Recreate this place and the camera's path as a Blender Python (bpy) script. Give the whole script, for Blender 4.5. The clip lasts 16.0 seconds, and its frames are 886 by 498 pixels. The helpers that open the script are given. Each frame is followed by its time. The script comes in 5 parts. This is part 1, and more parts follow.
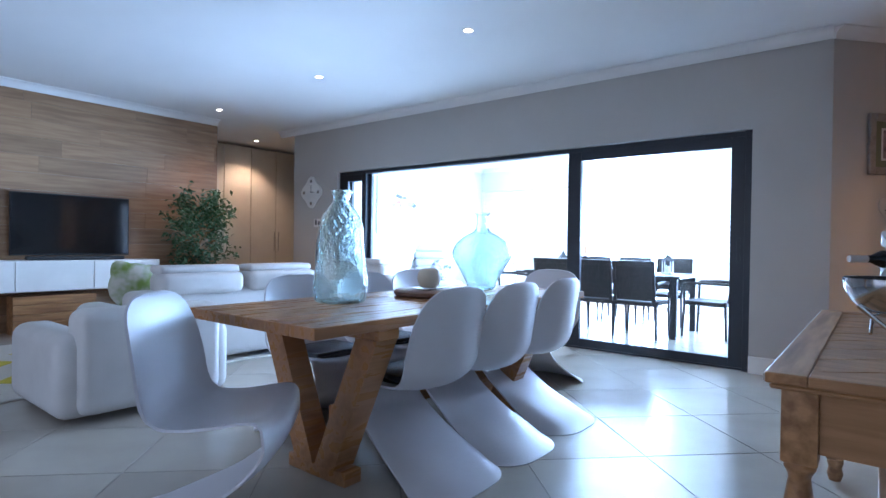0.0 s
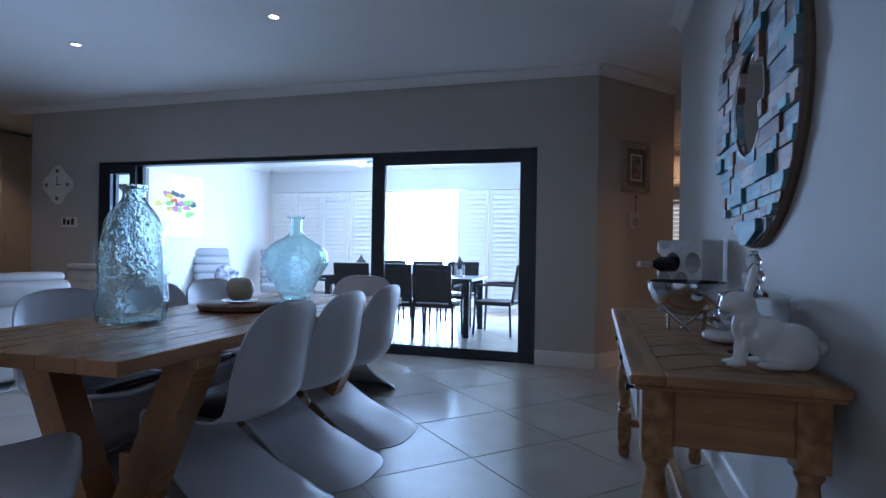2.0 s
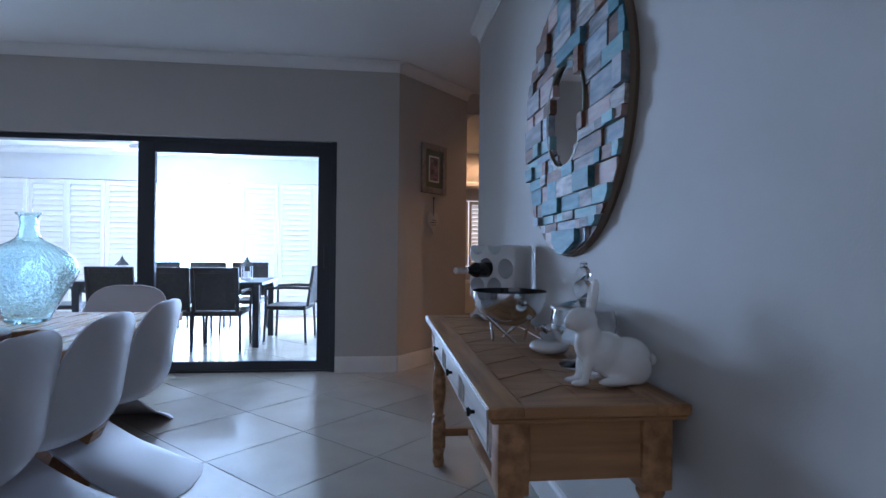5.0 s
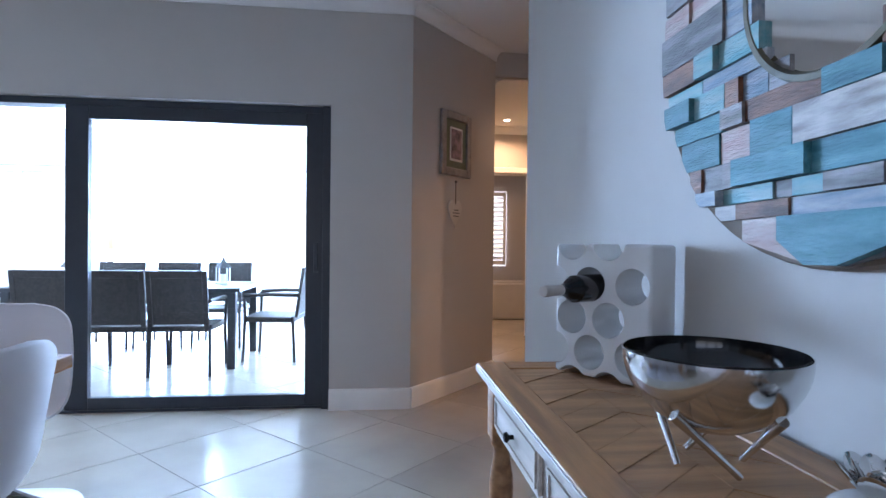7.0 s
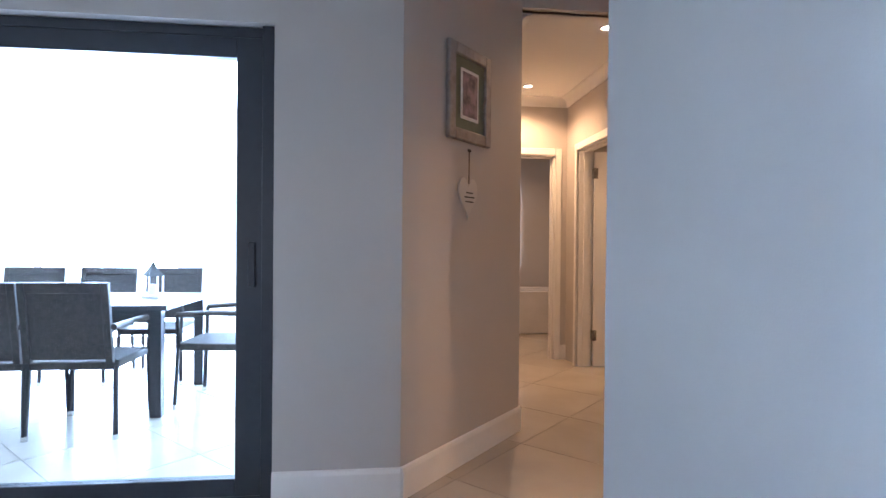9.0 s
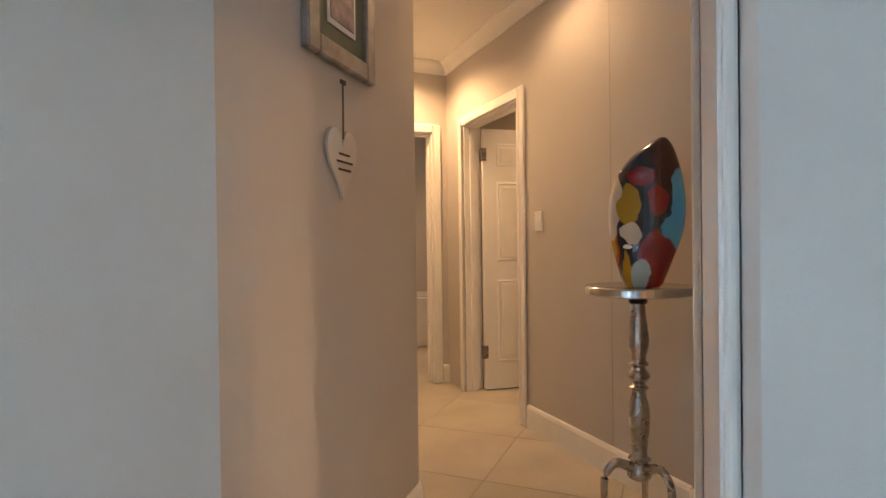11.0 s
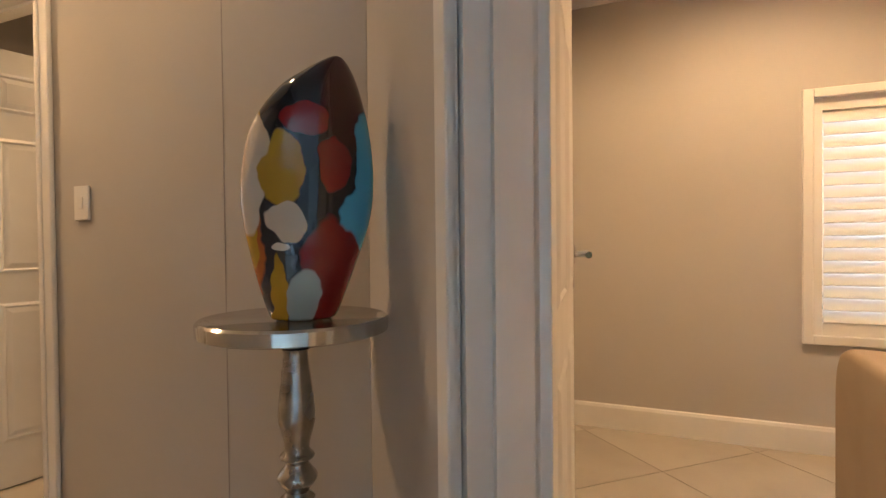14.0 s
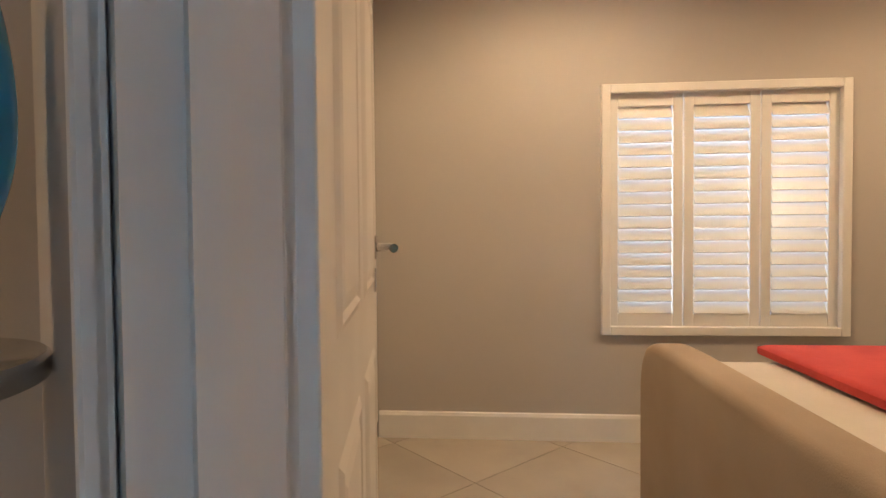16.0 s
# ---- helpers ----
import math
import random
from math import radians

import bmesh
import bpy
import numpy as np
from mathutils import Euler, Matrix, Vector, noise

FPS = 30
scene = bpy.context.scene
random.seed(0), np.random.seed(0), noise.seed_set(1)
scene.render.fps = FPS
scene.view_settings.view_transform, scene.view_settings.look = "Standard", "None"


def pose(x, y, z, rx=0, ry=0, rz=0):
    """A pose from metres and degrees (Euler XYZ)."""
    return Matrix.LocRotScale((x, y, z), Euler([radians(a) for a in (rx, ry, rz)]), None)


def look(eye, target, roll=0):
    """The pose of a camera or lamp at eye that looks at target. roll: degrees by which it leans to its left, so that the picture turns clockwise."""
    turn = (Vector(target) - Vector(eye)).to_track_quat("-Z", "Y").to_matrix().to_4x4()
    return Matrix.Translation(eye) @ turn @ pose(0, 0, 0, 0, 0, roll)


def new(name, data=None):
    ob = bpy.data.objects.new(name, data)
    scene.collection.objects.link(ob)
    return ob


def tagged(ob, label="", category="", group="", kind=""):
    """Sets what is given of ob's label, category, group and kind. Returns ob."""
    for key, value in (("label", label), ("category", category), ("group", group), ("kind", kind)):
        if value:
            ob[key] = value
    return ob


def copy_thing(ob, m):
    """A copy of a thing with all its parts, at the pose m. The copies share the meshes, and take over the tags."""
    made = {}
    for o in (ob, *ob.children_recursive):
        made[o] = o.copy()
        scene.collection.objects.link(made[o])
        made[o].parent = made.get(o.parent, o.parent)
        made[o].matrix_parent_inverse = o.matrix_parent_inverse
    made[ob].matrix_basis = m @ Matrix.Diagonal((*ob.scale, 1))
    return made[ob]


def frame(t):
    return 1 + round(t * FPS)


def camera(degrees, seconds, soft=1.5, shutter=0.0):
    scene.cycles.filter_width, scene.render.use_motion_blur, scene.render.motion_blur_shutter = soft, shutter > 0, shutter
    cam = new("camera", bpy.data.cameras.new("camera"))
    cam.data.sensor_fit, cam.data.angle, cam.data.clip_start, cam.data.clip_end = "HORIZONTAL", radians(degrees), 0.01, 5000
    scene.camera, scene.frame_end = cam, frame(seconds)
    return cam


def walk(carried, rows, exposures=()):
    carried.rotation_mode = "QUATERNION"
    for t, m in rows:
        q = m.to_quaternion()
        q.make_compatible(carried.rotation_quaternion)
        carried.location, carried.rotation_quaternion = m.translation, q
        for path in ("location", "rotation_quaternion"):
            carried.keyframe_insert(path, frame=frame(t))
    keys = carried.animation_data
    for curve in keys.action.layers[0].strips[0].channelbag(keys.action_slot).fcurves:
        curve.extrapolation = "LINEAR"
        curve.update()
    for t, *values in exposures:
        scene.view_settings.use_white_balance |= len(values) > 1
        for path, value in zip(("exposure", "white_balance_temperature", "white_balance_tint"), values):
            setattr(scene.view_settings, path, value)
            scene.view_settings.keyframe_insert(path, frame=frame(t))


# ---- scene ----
cam = camera(78.0, 16.0, soft=1.5)
PATH = [
    (0, (0.103, -0.026, 1.069), (-1.14, 1.541, 1.051), 0.85),
    (0.5, (0.006, -0.02, 1.06), (-1.032, 1.69, 1.057), 0.9),
    (1, (-0.065, -0.002, 1.055), (-0.941, 1.796, 1.057), 0.9),
    (1.5, (-0.134, 0.016, 1.058), (-0.851, 1.883, 1.062), 1.0),
    (2, (-0.186, 0.003, 1.084), (-0.728, 1.928, 1.089), 0.9),
    (2.5, (-0.207, -0.037, 1.097), (-0.57, 1.93, 1.102), 1.0),
    (3, (-0.246, -0.068, 1.106), (-0.445, 1.922, 1.114), 1.0),
    (3.5, (-0.288, -0.067, 1.118), (-0.33, 1.932, 1.126), 1.0),
    (4, (-0.304, -0.054, 1.136), (-0.2, 1.943, 1.141), 1.0),
    (6.5, (-0.401, 1.168, 1.138), (-0.143, 3.152, 1.126), 0.6),
    (7, (-0.406, 1.472, 1.151), (-0.178, 3.459, 1.134), 0.6),
    (7.5, (-0.382, 1.806, 1.166), (-0.166, 3.795, 1.148), 0.6),
    (8, (-0.331, 2.15, 1.153), (-0.122, 4.139, 1.136), 0.6),
    (10.5, (-0.246, 3.777, 1.141), (0.259, 5.713, 1.132), -0.8),
    (11, (-0.191, 4.018, 1.138), (0.573, 5.866, 1.122), -0.7),
    (11.5, (-0.118, 4.231, 1.138), (0.857, 5.977, 1.123), -0.7),
    (12, (-0.071, 4.426, 1.133), (1.12, 6.033, 1.114), -0.6),
    (12.5, (-0.023, 4.583, 1.134), (1.424, 5.963, 1.115), -0.6),
    (13, (0.111, 4.723, 1.127), (1.721, 5.91, 1.098), -0.5),
    (13.5, (0.253, 4.838, 1.137), (1.976, 5.853, 1.097), -0.6),
    (14, (0.374, 4.922, 1.132), (2.199, 5.738, 1.099), -0.6),
    (14.5, (0.46, 4.966, 1.128), (2.36, 5.589, 1.103), -0.8),
    (15, (0.568, 4.977, 1.106), (2.516, 5.426, 1.079), -0.9),
    (15.5, (0.698, 4.977, 1.084), (2.673, 5.29, 1.056), -0.8),
    (16, (0.785, 4.975, 1.115), (2.777, 5.137, 1.060), -0.5),
]
EXPOSURES = [(0.0, 0.80, 5750, 24), (1.5, -0.25, 5700, 26), (2.5, -0.95, 5900, 27), (3.3, -0.80, 6050, 28), (4.2, -0.65, 5950, 28), (6.3, 0.6, 6050, 27), (8.2, 1.1, 6050, 26), (10.5, 1.55, 6300, 20), (11.2, 1.4, 7000, 15), (12.0, 0.85, 6700, 11), (12.7, 1.05, 6500, 10), (13.5, 1.25, 6400, 10), (14.5, 1.3, 5900, 9), (16.0, 1.0, 5500, 7)]
DAYPOWER, WARMPOWER, SOUTHFILL = 780, 29, 15
walk(cam, [(t, look(eye, target, roll)) for t, eye, target, roll in PATH], EXPOSURES)

# ---- world and lights ----
world = bpy.data.worlds.new("world")
scene.world = world
world.use_nodes = True
wn = world.node_tree
sky = wn.nodes.new("ShaderNodeTexSky")
sky.sky_type, sky.sun_disc = "NISHITA", False
sky.sun_elevation, sky.sun_rotation = radians(50), radians(20)
wn.nodes["Background"].inputs["Strength"].default_value = 0.15
wn.links.new(sky.outputs[0], wn.nodes["Background"].inputs["Color"])


def lamp(name, kind, m, power, color, size=(0.1, 0.1), spot=0):
    data = bpy.data.lights.new(name, kind)
    data.energy, data.color = power, color
    if kind == "AREA":
        data.shape, data.size, data.size_y = "RECTANGLE", size[0], size[1]
    if kind == "SPOT":
        data.spot_size, data.spot_blend, data.shadow_soft_size = radians(spot), 0.6, 0.04
    ob = new(name, data)
    ob.matrix_world = m
    return ob


DAY = (0.44, 0.72, 1.0)
WARM = (1.0, 0.62, 0.30)
SOFTWARM = (1.0, 0.72, 0.45)

# ---- materials ----
def material(name, color, rough=0.5, metal=0.0, second=None, scale=8.0, bump=0.0, bump_scale=60.0,
             stretch=(1, 1, 1), vary=0.0, coat=0.0, spec=0.5, detail=6.0, weave=0.0):
    """Base colour mixed with a second by noise, fine bump, optional change from piece to piece."""
    m = bpy.data.materials.new(name)
    m.use_nodes = True
    n, k = m.node_tree.nodes, m.node_tree.links
    b = n["Principled BSDF"]
    b.inputs["Roughness"].default_value, b.inputs["Metallic"].default_value = rough, metal
    b.inputs["Coat Weight"].default_value, b.inputs["Specular IOR Level"].default_value = coat, spec
    geo = n.new("ShaderNodeTexCoord")
    mp = n.new("ShaderNodeMapping")
    mp.inputs["Scale"].default_value = stretch
    k.new(geo.outputs["Object"], mp.inputs[0])
    no = n.new("ShaderNodeTexNoise")
    no.inputs["Scale"].default_value, no.inputs["Detail"].default_value = scale, detail
    k.new(mp.outputs[0], no.inputs["Vector"])
    mix = n.new("ShaderNodeMix")
    mix.data_type = "RGBA"
    mix.inputs[6].default_value = (*color, 1)
    mix.inputs[7].default_value = (*(second or [c * 0.93 for c in color]), 1)
    ramp = n.new("ShaderNodeValToRGB")
    ramp.color_ramp.elements[0].position, ramp.color_ramp.elements[1].position = 0.35, 0.65
    k.new(no.outputs[0], ramp.inputs[0])
    k.new(ramp.outputs[0], mix.inputs[0])
    out = mix.outputs[2]
    if vary:
        info = n.new("ShaderNodeObjectInfo")
        add = n.new("ShaderNodeVectorMath")
        k.new(geo.outputs["Object"], add.inputs[0])
        k.new(info.outputs["Random"], add.inputs[1])
        k.new(add.outputs[0], mp.inputs[0])
        hsv = n.new("ShaderNodeHueSaturation")
        rng = n.new("ShaderNodeMapRange")
        rng.inputs[3].default_value, rng.inputs[4].default_value = 1 - vary, 1 + vary
        k.new(info.outputs["Random"], rng.inputs[0])
        k.new(rng.outputs[0], hsv.inputs["Value"])
        k.new(out, hsv.inputs["Color"])
        out = hsv.outputs[0]
    k.new(out, b.inputs["Base Color"])
    rr = n.new("ShaderNodeMapRange")
    rr.inputs[3].default_value, rr.inputs[4].default_value = max(0.02, rough - 0.06), min(1, rough + 0.06)
    k.new(no.outputs[0], rr.inputs[0])
    k.new(rr.outputs[0], b.inputs["Roughness"])
    if bump:
        nb = n.new("ShaderNodeTexNoise")
        nb.inputs["Scale"].default_value, nb.inputs["Detail"].default_value = bump_scale, 4
        k.new(mp.outputs[0], nb.inputs["Vector"])
        bu = n.new("ShaderNodeBump")
        bu.inputs["Strength"].default_value, bu.inputs["Distance"].default_value = bump, 0.004
        k.new(nb.outputs[0], bu.inputs["Height"])
        k.new(bu.outputs[0], b.inputs["Normal"])
    return m


def glass_material(name, color, rough=0.0, bump=0.0, bump_scale=20.0, ior=1.45):
    m = bpy.data.materials.new(name)
    m.use_nodes = True
    n, k = m.node_tree.nodes, m.node_tree.links
    b = n["Principled BSDF"]
    b.inputs["Base Color"].default_value = (*color, 1)
    b.inputs["Transmission Weight"].default_value = 1
    b.inputs["Roughness"].default_value, b.inputs["IOR"].default_value = rough, ior
    if bump:
        t = n.new("ShaderNodeTexCoord")
        nb = n.new("ShaderNodeTexNoise")
        nb.inputs["Scale"].default_value, nb.inputs["Detail"].default_value = bump_scale, 2
        k.new(t.outputs["Object"], nb.inputs["Vector"])
        bu = n.new("ShaderNodeBump")
        bu.inputs["Strength"].default_value, bu.inputs["Distance"].default_value = bump, 0.02
        k.new(nb.outputs[0], bu.inputs["Height"])
        k.new(bu.outputs[0], b.inputs["Normal"])
    return m


def glow_material(name, color, strength):
    m = bpy.data.materials.new(name)
    m.use_nodes = True
    b = m.node_tree.nodes["Principled BSDF"]
    b.inputs["Base Color"].default_value = (*color, 1)
    b.inputs["Emission Color"].default_value = (*color, 1)
    b.inputs["Emission Strength"].default_value = strength
    return m


WALL = material("greige_wall_paint", (0.50, 0.465, 0.43), 0.75, second=(0.47, 0.44, 0.405), scale=1.2, bump=0.12, bump_scale=180, spec=0.3)
PATIOWALL = material("pale_wall_paint", (0.66, 0.65, 0.63), 0.75, scale=1.2, bump=0.12, bump_scale=180, spec=0.3)
CEIL = material("white_ceiling_paint", (0.78, 0.77, 0.75), 0.8, second=(0.75, 0.74, 0.72), scale=0.9, bump=0.08, bump_scale=150, spec=0.25)
WHITE = material("white_gloss_paint", (0.78, 0.76, 0.72), 0.32, second=(0.73, 0.71, 0.67), scale=5, bump=0.015, bump_scale=40)
TILE = material("beige_porcelain_tile", (0.46, 0.41, 0.345), 0.2, second=(0.41, 0.365, 0.31), scale=3.0, bump=0.02, bump_scale=30, vary=0.05, spec=0.5)
GROUT = material("grey_grout", (0.27, 0.24, 0.205), 0.85, scale=20, bump=0.2, bump_scale=200)
FRAME = material("charcoal_aluminium", (0.022, 0.026, 0.034), 0.38, metal=0.2, scale=30, bump=0.04, bump_scale=300)
PANE = glass_material("clear_pane", (0.97, 0.99, 1.0), ior=1.12)
OAK = material("oak_table_wood", (0.46, 0.22, 0.09), 0.28, second=(0.31, 0.135, 0.05), scale=2.2, stretch=(10, 0.8, 10), bump=0.12, bump_scale=25, vary=0.06)
CONSOLE = material("honey_oak_console", (0.43, 0.21, 0.085), 0.45, second=(0.23, 0.105, 0.042), spec=0.35, scale=2.5, stretch=(12, 1.0, 12), bump=0.25, bump_scale=30, vary=0.12)
CONSOLEX = material("honey_oak_apron", (0.43, 0.21, 0.085), 0.45, second=(0.26, 0.12, 0.048), spec=0.35, scale=2.5, stretch=(1.0, 12, 12), bump=0.25, bump_scale=30)
WASH = material("whitewashed_oak", (0.52, 0.46, 0.40), 0.45, second=(0.40, 0.34, 0.28), scale=3, stretch=(8, 1.0, 12), bump=0.2, bump_scale=30)
DARK = material("dark_iron", (0.015, 0.014, 0.013), 0.4, metal=0.8, scale=30)
PLASTIC = material("white_moulded_plastic", (0.62, 0.595, 0.615), 0.32, second=(0.59, 0.565, 0.585), scale=3, spec=0.45)
LEATHER = material("white_leather", (0.63, 0.61, 0.59), 0.42, second=(0.57, 0.55, 0.53), scale=4, bump=0.15, bump_scale=120)
BLACKLEATHER = material("black_leather", (0.012, 0.013, 0.02), 0.25, second=(0.02, 0.022, 0.03), scale=6, bump=0.15, bump_scale=90)
CHROME = material("polished_steel", (0.72, 0.71, 0.70), 0.12, metal=1.0, second=(0.62, 0.61, 0.6), scale=12)
PEWTER = material("cast_aluminium", (0.52, 0.50, 0.47), 0.27, metal=1.0, second=(0.30, 0.28, 0.26), scale=16, bump=0.2, bump_scale=60)
MIRROR = material("mirror_silver", (0.9, 0.9, 0.9), 0.02, metal=1.0, second=(0.9, 0.9, 0.9), scale=1)
CERAMIC = material("white_glazed_ceramic", (0.76, 0.74, 0.71), 0.15, second=(0.72, 0.7, 0.67), scale=6, coat=0.3)
BLACKGLOSS = material("black_gloss", (0.008, 0.008, 0.009), 0.08, second=(0.012, 0.012, 0.012), scale=4)
BLACK = material("matt_black", (0.012, 0.012, 0.013), 0.5, second=(0.02, 0.02, 0.02), scale=10)

# ---- building helpers ----
def box_bm(lo, hi, bevel=0.0, seg=2, bm=None):
    own = bmesh.new()
    bmesh.ops.create_cube(own, size=1)
    for v in own.verts:
        v.co = [lo[i] + (v.co[i] + 0.5) * (hi[i] - lo[i]) for i in range(3)]
    if bevel:
        bmesh.ops.bevel(own, geom=own.edges[:], offset=bevel, segments=seg, profile=0.5, affect="EDGES")
    if bm is None:
        return own
    me = bpy.data.meshes.new("tmp")
    own.to_mesh(me)
    own.free()
    bm.from_mesh(me)
    bpy.data.meshes.remove(me)
    return bm


def boxes_bm(boxes, bevel=0.0):
    bm = bmesh.new()
    for lo, hi in boxes:
        box_bm(lo, hi, bevel, 1, bm)
    return bm


def lathe_bm(profile, seg=32):
    """Turns (radius, height) pairs about z."""
    bm = bmesh.new()
    rings = []
    for r, z in profile:
        rings.append([bm.verts.new((max(r, 1e-4) * math.cos(a), max(r, 1e-4) * math.sin(a), z)) for a in [2 * math.pi * i / seg for i in range(seg)]])
    for a, b in zip(rings, rings[1:]):
        for i in range(seg):
            bm.faces.new((a[i], a[(i + 1) % seg], b[(i + 1) % seg], b[i]))
    bmesh.ops.remove_doubles(bm, verts=bm.verts, dist=2e-4)
    bmesh.ops.recalc_face_normals(bm, faces=bm.faces)
    return bm


def prism_bm(outline, lo, hi, bevel=0.0):
    """A plan outline (x, y) raised from lo to hi."""
    bm = bmesh.new()
    f = bm.faces.new([bm.verts.new((x, y, lo)) for x, y in outline])
    e = bmesh.ops.extrude_face_region(bm, geom=[f])
    for v in e["geom"]:
        if isinstance(v, bmesh.types.BMVert):
            v.co.z = hi
    bmesh.ops.recalc_face_normals(bm, faces=bm.faces)
    if bevel:
        bmesh.ops.bevel(bm, geom=bm.edges[:], offset=bevel, segments=2, profile=0.5, affect="EDGES")
    return bm


def tube_bm(points, radius, seg=8, closed=False):
    """A round bar along points; radius a number or one for each point."""
    bm = bmesh.new()
    pts = [Vector(p) for p in points]
    rad = radius if isinstance(radius, (list, tuple)) else [radius] * len(pts)
    rings = []
    for i, p in enumerate(pts):
        d = (pts[min(i + 1, len(pts) - 1)] - pts[max(i - 1, 0)]).normalized()
        u = d.cross(Vector((0, 0, 1))) if abs(d.z) < 0.95 else d.cross(Vector((1, 0, 0)))
        u.normalize()
        w = d.cross(u)
        rings.append([bm.verts.new(p + rad[i] * (math.cos(a) * u + math.sin(a) * w)) for a in [2 * math.pi * j / seg for j in range(seg)]])
    for a, b in zip(rings, rings[1:]):
        for i in range(seg):
            bm.faces.new((a[i], a[(i + 1) % seg], b[(i + 1) % seg], b[i]))
    bm.faces.new(rings[0][::-1])
    bm.faces.new(rings[-1])
    bmesh.ops.recalc_face_normals(bm, faces=bm.faces)
    return bm


def moved(bm, m):
    bmesh.ops.transform(bm, matrix=m, verts=bm.verts)
    return bm


def part(name, bm, mat, parent=None, label="", smooth=False):
    me = bpy.data.meshes.new(name)
    bm.to_mesh(me)
    bm.free()
    me.materials.append(mat)
    if smooth:
        for p in me.polygons:
            p.use_smooth = True
        me.set_sharp_from_angle(angle=radians(40))
    ob = new(name, me)
    if parent:
        ob.parent = parent
    if label:
        tagged(ob, label)
    return ob


def thing(name, m, label, category, group=""):
    ob = new(name)
    ob.empty_display_size = 0.1
    ob.matrix_world = m
    return tagged(ob, label, category, group)


def structure(name, bm, mat, label, category="", smooth=False):
    return tagged(part(name, bm, mat, smooth=smooth), label, category or name.split("_")[0], kind="structure")


# ---- plan ----
YN, XC, XV = 5.30, 0.41, 1.58
A, B, C = (-0.19, 5.30), (0.575, 6.165), (0.41, 4.478)
H, HC, DH = 2.83, 2.62, 2.10
DL, DM, DR = -6.12, -2.41, -0.75
XT, XE, YS, YE, XB = -7.50, -9.40, -3.00, 8.20, 3.745
YP, XPL, XPR, HP = 9.30, -6.30, 0.30, 2.62
DIAG = Matrix(((0.70, -0.714, 0, C[0]), (0.714, 0.70, 0, C[1]), (0, 0, 1, 0), (0, 0, 0, 1)))   # x along the doorway wall, y to the passage
CHAM = Matrix(((0.6625, -0.749, 0, A[0]), (0.749, 0.6625, 0, A[1]), (0, 0, 1, 0), (0, 0, 0, 1)))   # x along the angled wall, y into it


def rail_bm(profile, a, b, flip=False):
    """A moulding: profile of (distance from wall, height) run straight from plan point a to b, standing to the left of the run."""
    d = (Vector((*b, 0)) - Vector((*a, 0)))
    n = Vector((-d.y, d.x, 0)).normalized() * (-1 if flip else 1)
    bm = bmesh.new()
    ends = [[bm.verts.new(Vector((*p, z)) + n * q) for q, z in profile] for p in (a, b)]
    k = len(profile)
    for i in range(k):
        bm.faces.new((ends[0][i], ends[0][(i + 1) % k], ends[1][(i + 1) % k], ends[1][i]))
    bm.faces.new(ends[0])
    bm.faces.new(ends[1][::-1])
    bmesh.ops.recalc_face_normals(bm, faces=bm.faces)
    return bm


BASE = [(0, 0), (0.018, 0), (0.018, 0.125), (0.012, 0.140), (0, 0.145)]


def cove(h, r=0.085):
    return [(0, h), (0, h - r)] + [(0.012 + (r - 0.012) * (1 - math.cos(a)), h - r + (r - 0.008) * math.sin(a)) for a in [radians(x) for x in (0, 22, 45, 68, 90)]] + [(r, h)]


# floor, ceilings, walls
structure("floor", box_bm((XE - 0.3, YS - 0.2, -0.12), (6.0, 12.5, -0.003)), GROUT, "beige porcelain tiled floor with thin grey joints", "floor")
structure("ground", box_bm((-60, 12.5, -0.2), (60, 90, -0.10)), material("pale_paving", (0.42, 0.40, 0.37), 0.8, scale=0.5, bump=0.2, bump_scale=20), "pale paved ground outside the patio", "ground")
structure("ceiling_living", box_bm((XE - 0.3, YS - 0.2, H), (XV + 0.2, B[1] + 0.05, H + 0.1)), CEIL, "white plastered living room ceiling", "ceiling")
structure("ceiling_passage", box_bm((B[0] - 0.2, B[1] + 0.05, HC), (XV + 0.2, 10.6, HC + 0.1)), CEIL, "white plastered passage ceiling", "ceiling")
structure("ceiling_patio", prism_bm([(XPL - 0.2, YN + 0.2), (A[0], YN + 0.2), (0.37, 6.16), (0.37, YP + 0.2), (XPL - 0.2, YP + 0.2)], HP, HP + 0.1), CEIL, "white plastered patio ceiling", "ceiling")
structure("ceiling_bedroom", box_bm((XV + 0.2, 1.5, 2.6), (XB + 0.3, 10.6, 2.7)), CEIL, "white plastered bedroom ceiling", "ceiling")
structure("ceiling_bedroom_corner", prism_bm([(0.55, 1.5), (XV + 0.2, 1.5), (XV + 0.2, 5.50), (0.60, 4.52)], 2.6, 2.7), CEIL, "white plastered bedroom ceiling by the door", "ceiling")
structure("wall_north", boxes_bm([((XT + 0.35, YN, 0), (DL, YN + 0.2, H)), ((DL, YN, DH), (DR, YN + 0.2, H)), ((DR, YN, 0), (A[0], YN + 0.2, H))]), WALL, "greige painted wall round the wide sliding door", "wall")
structure("wall_chamfer", prism_bm([A, B, (B[0], B[1] + 0.2), (A[0], YN + 0.2)], 0, H), WALL, "angled greige wall beside the passage", "wall")
structure("wall_east", prism_bm([(XC, YS), (XC, C[1]), (XC + 0.10, C[1] - 0.04), (XC + 0.10, YS)], 0, H), WALL, "greige wall behind the console table", "wall")
structure("wall_passage_west", box_bm((B[0] - 0.15, B[1] + 0.2, 0), (B[0], YE, HC)), WALL, "greige passage wall", "wall")
S0, S1, SD = 0.245, 1.055, 1.66
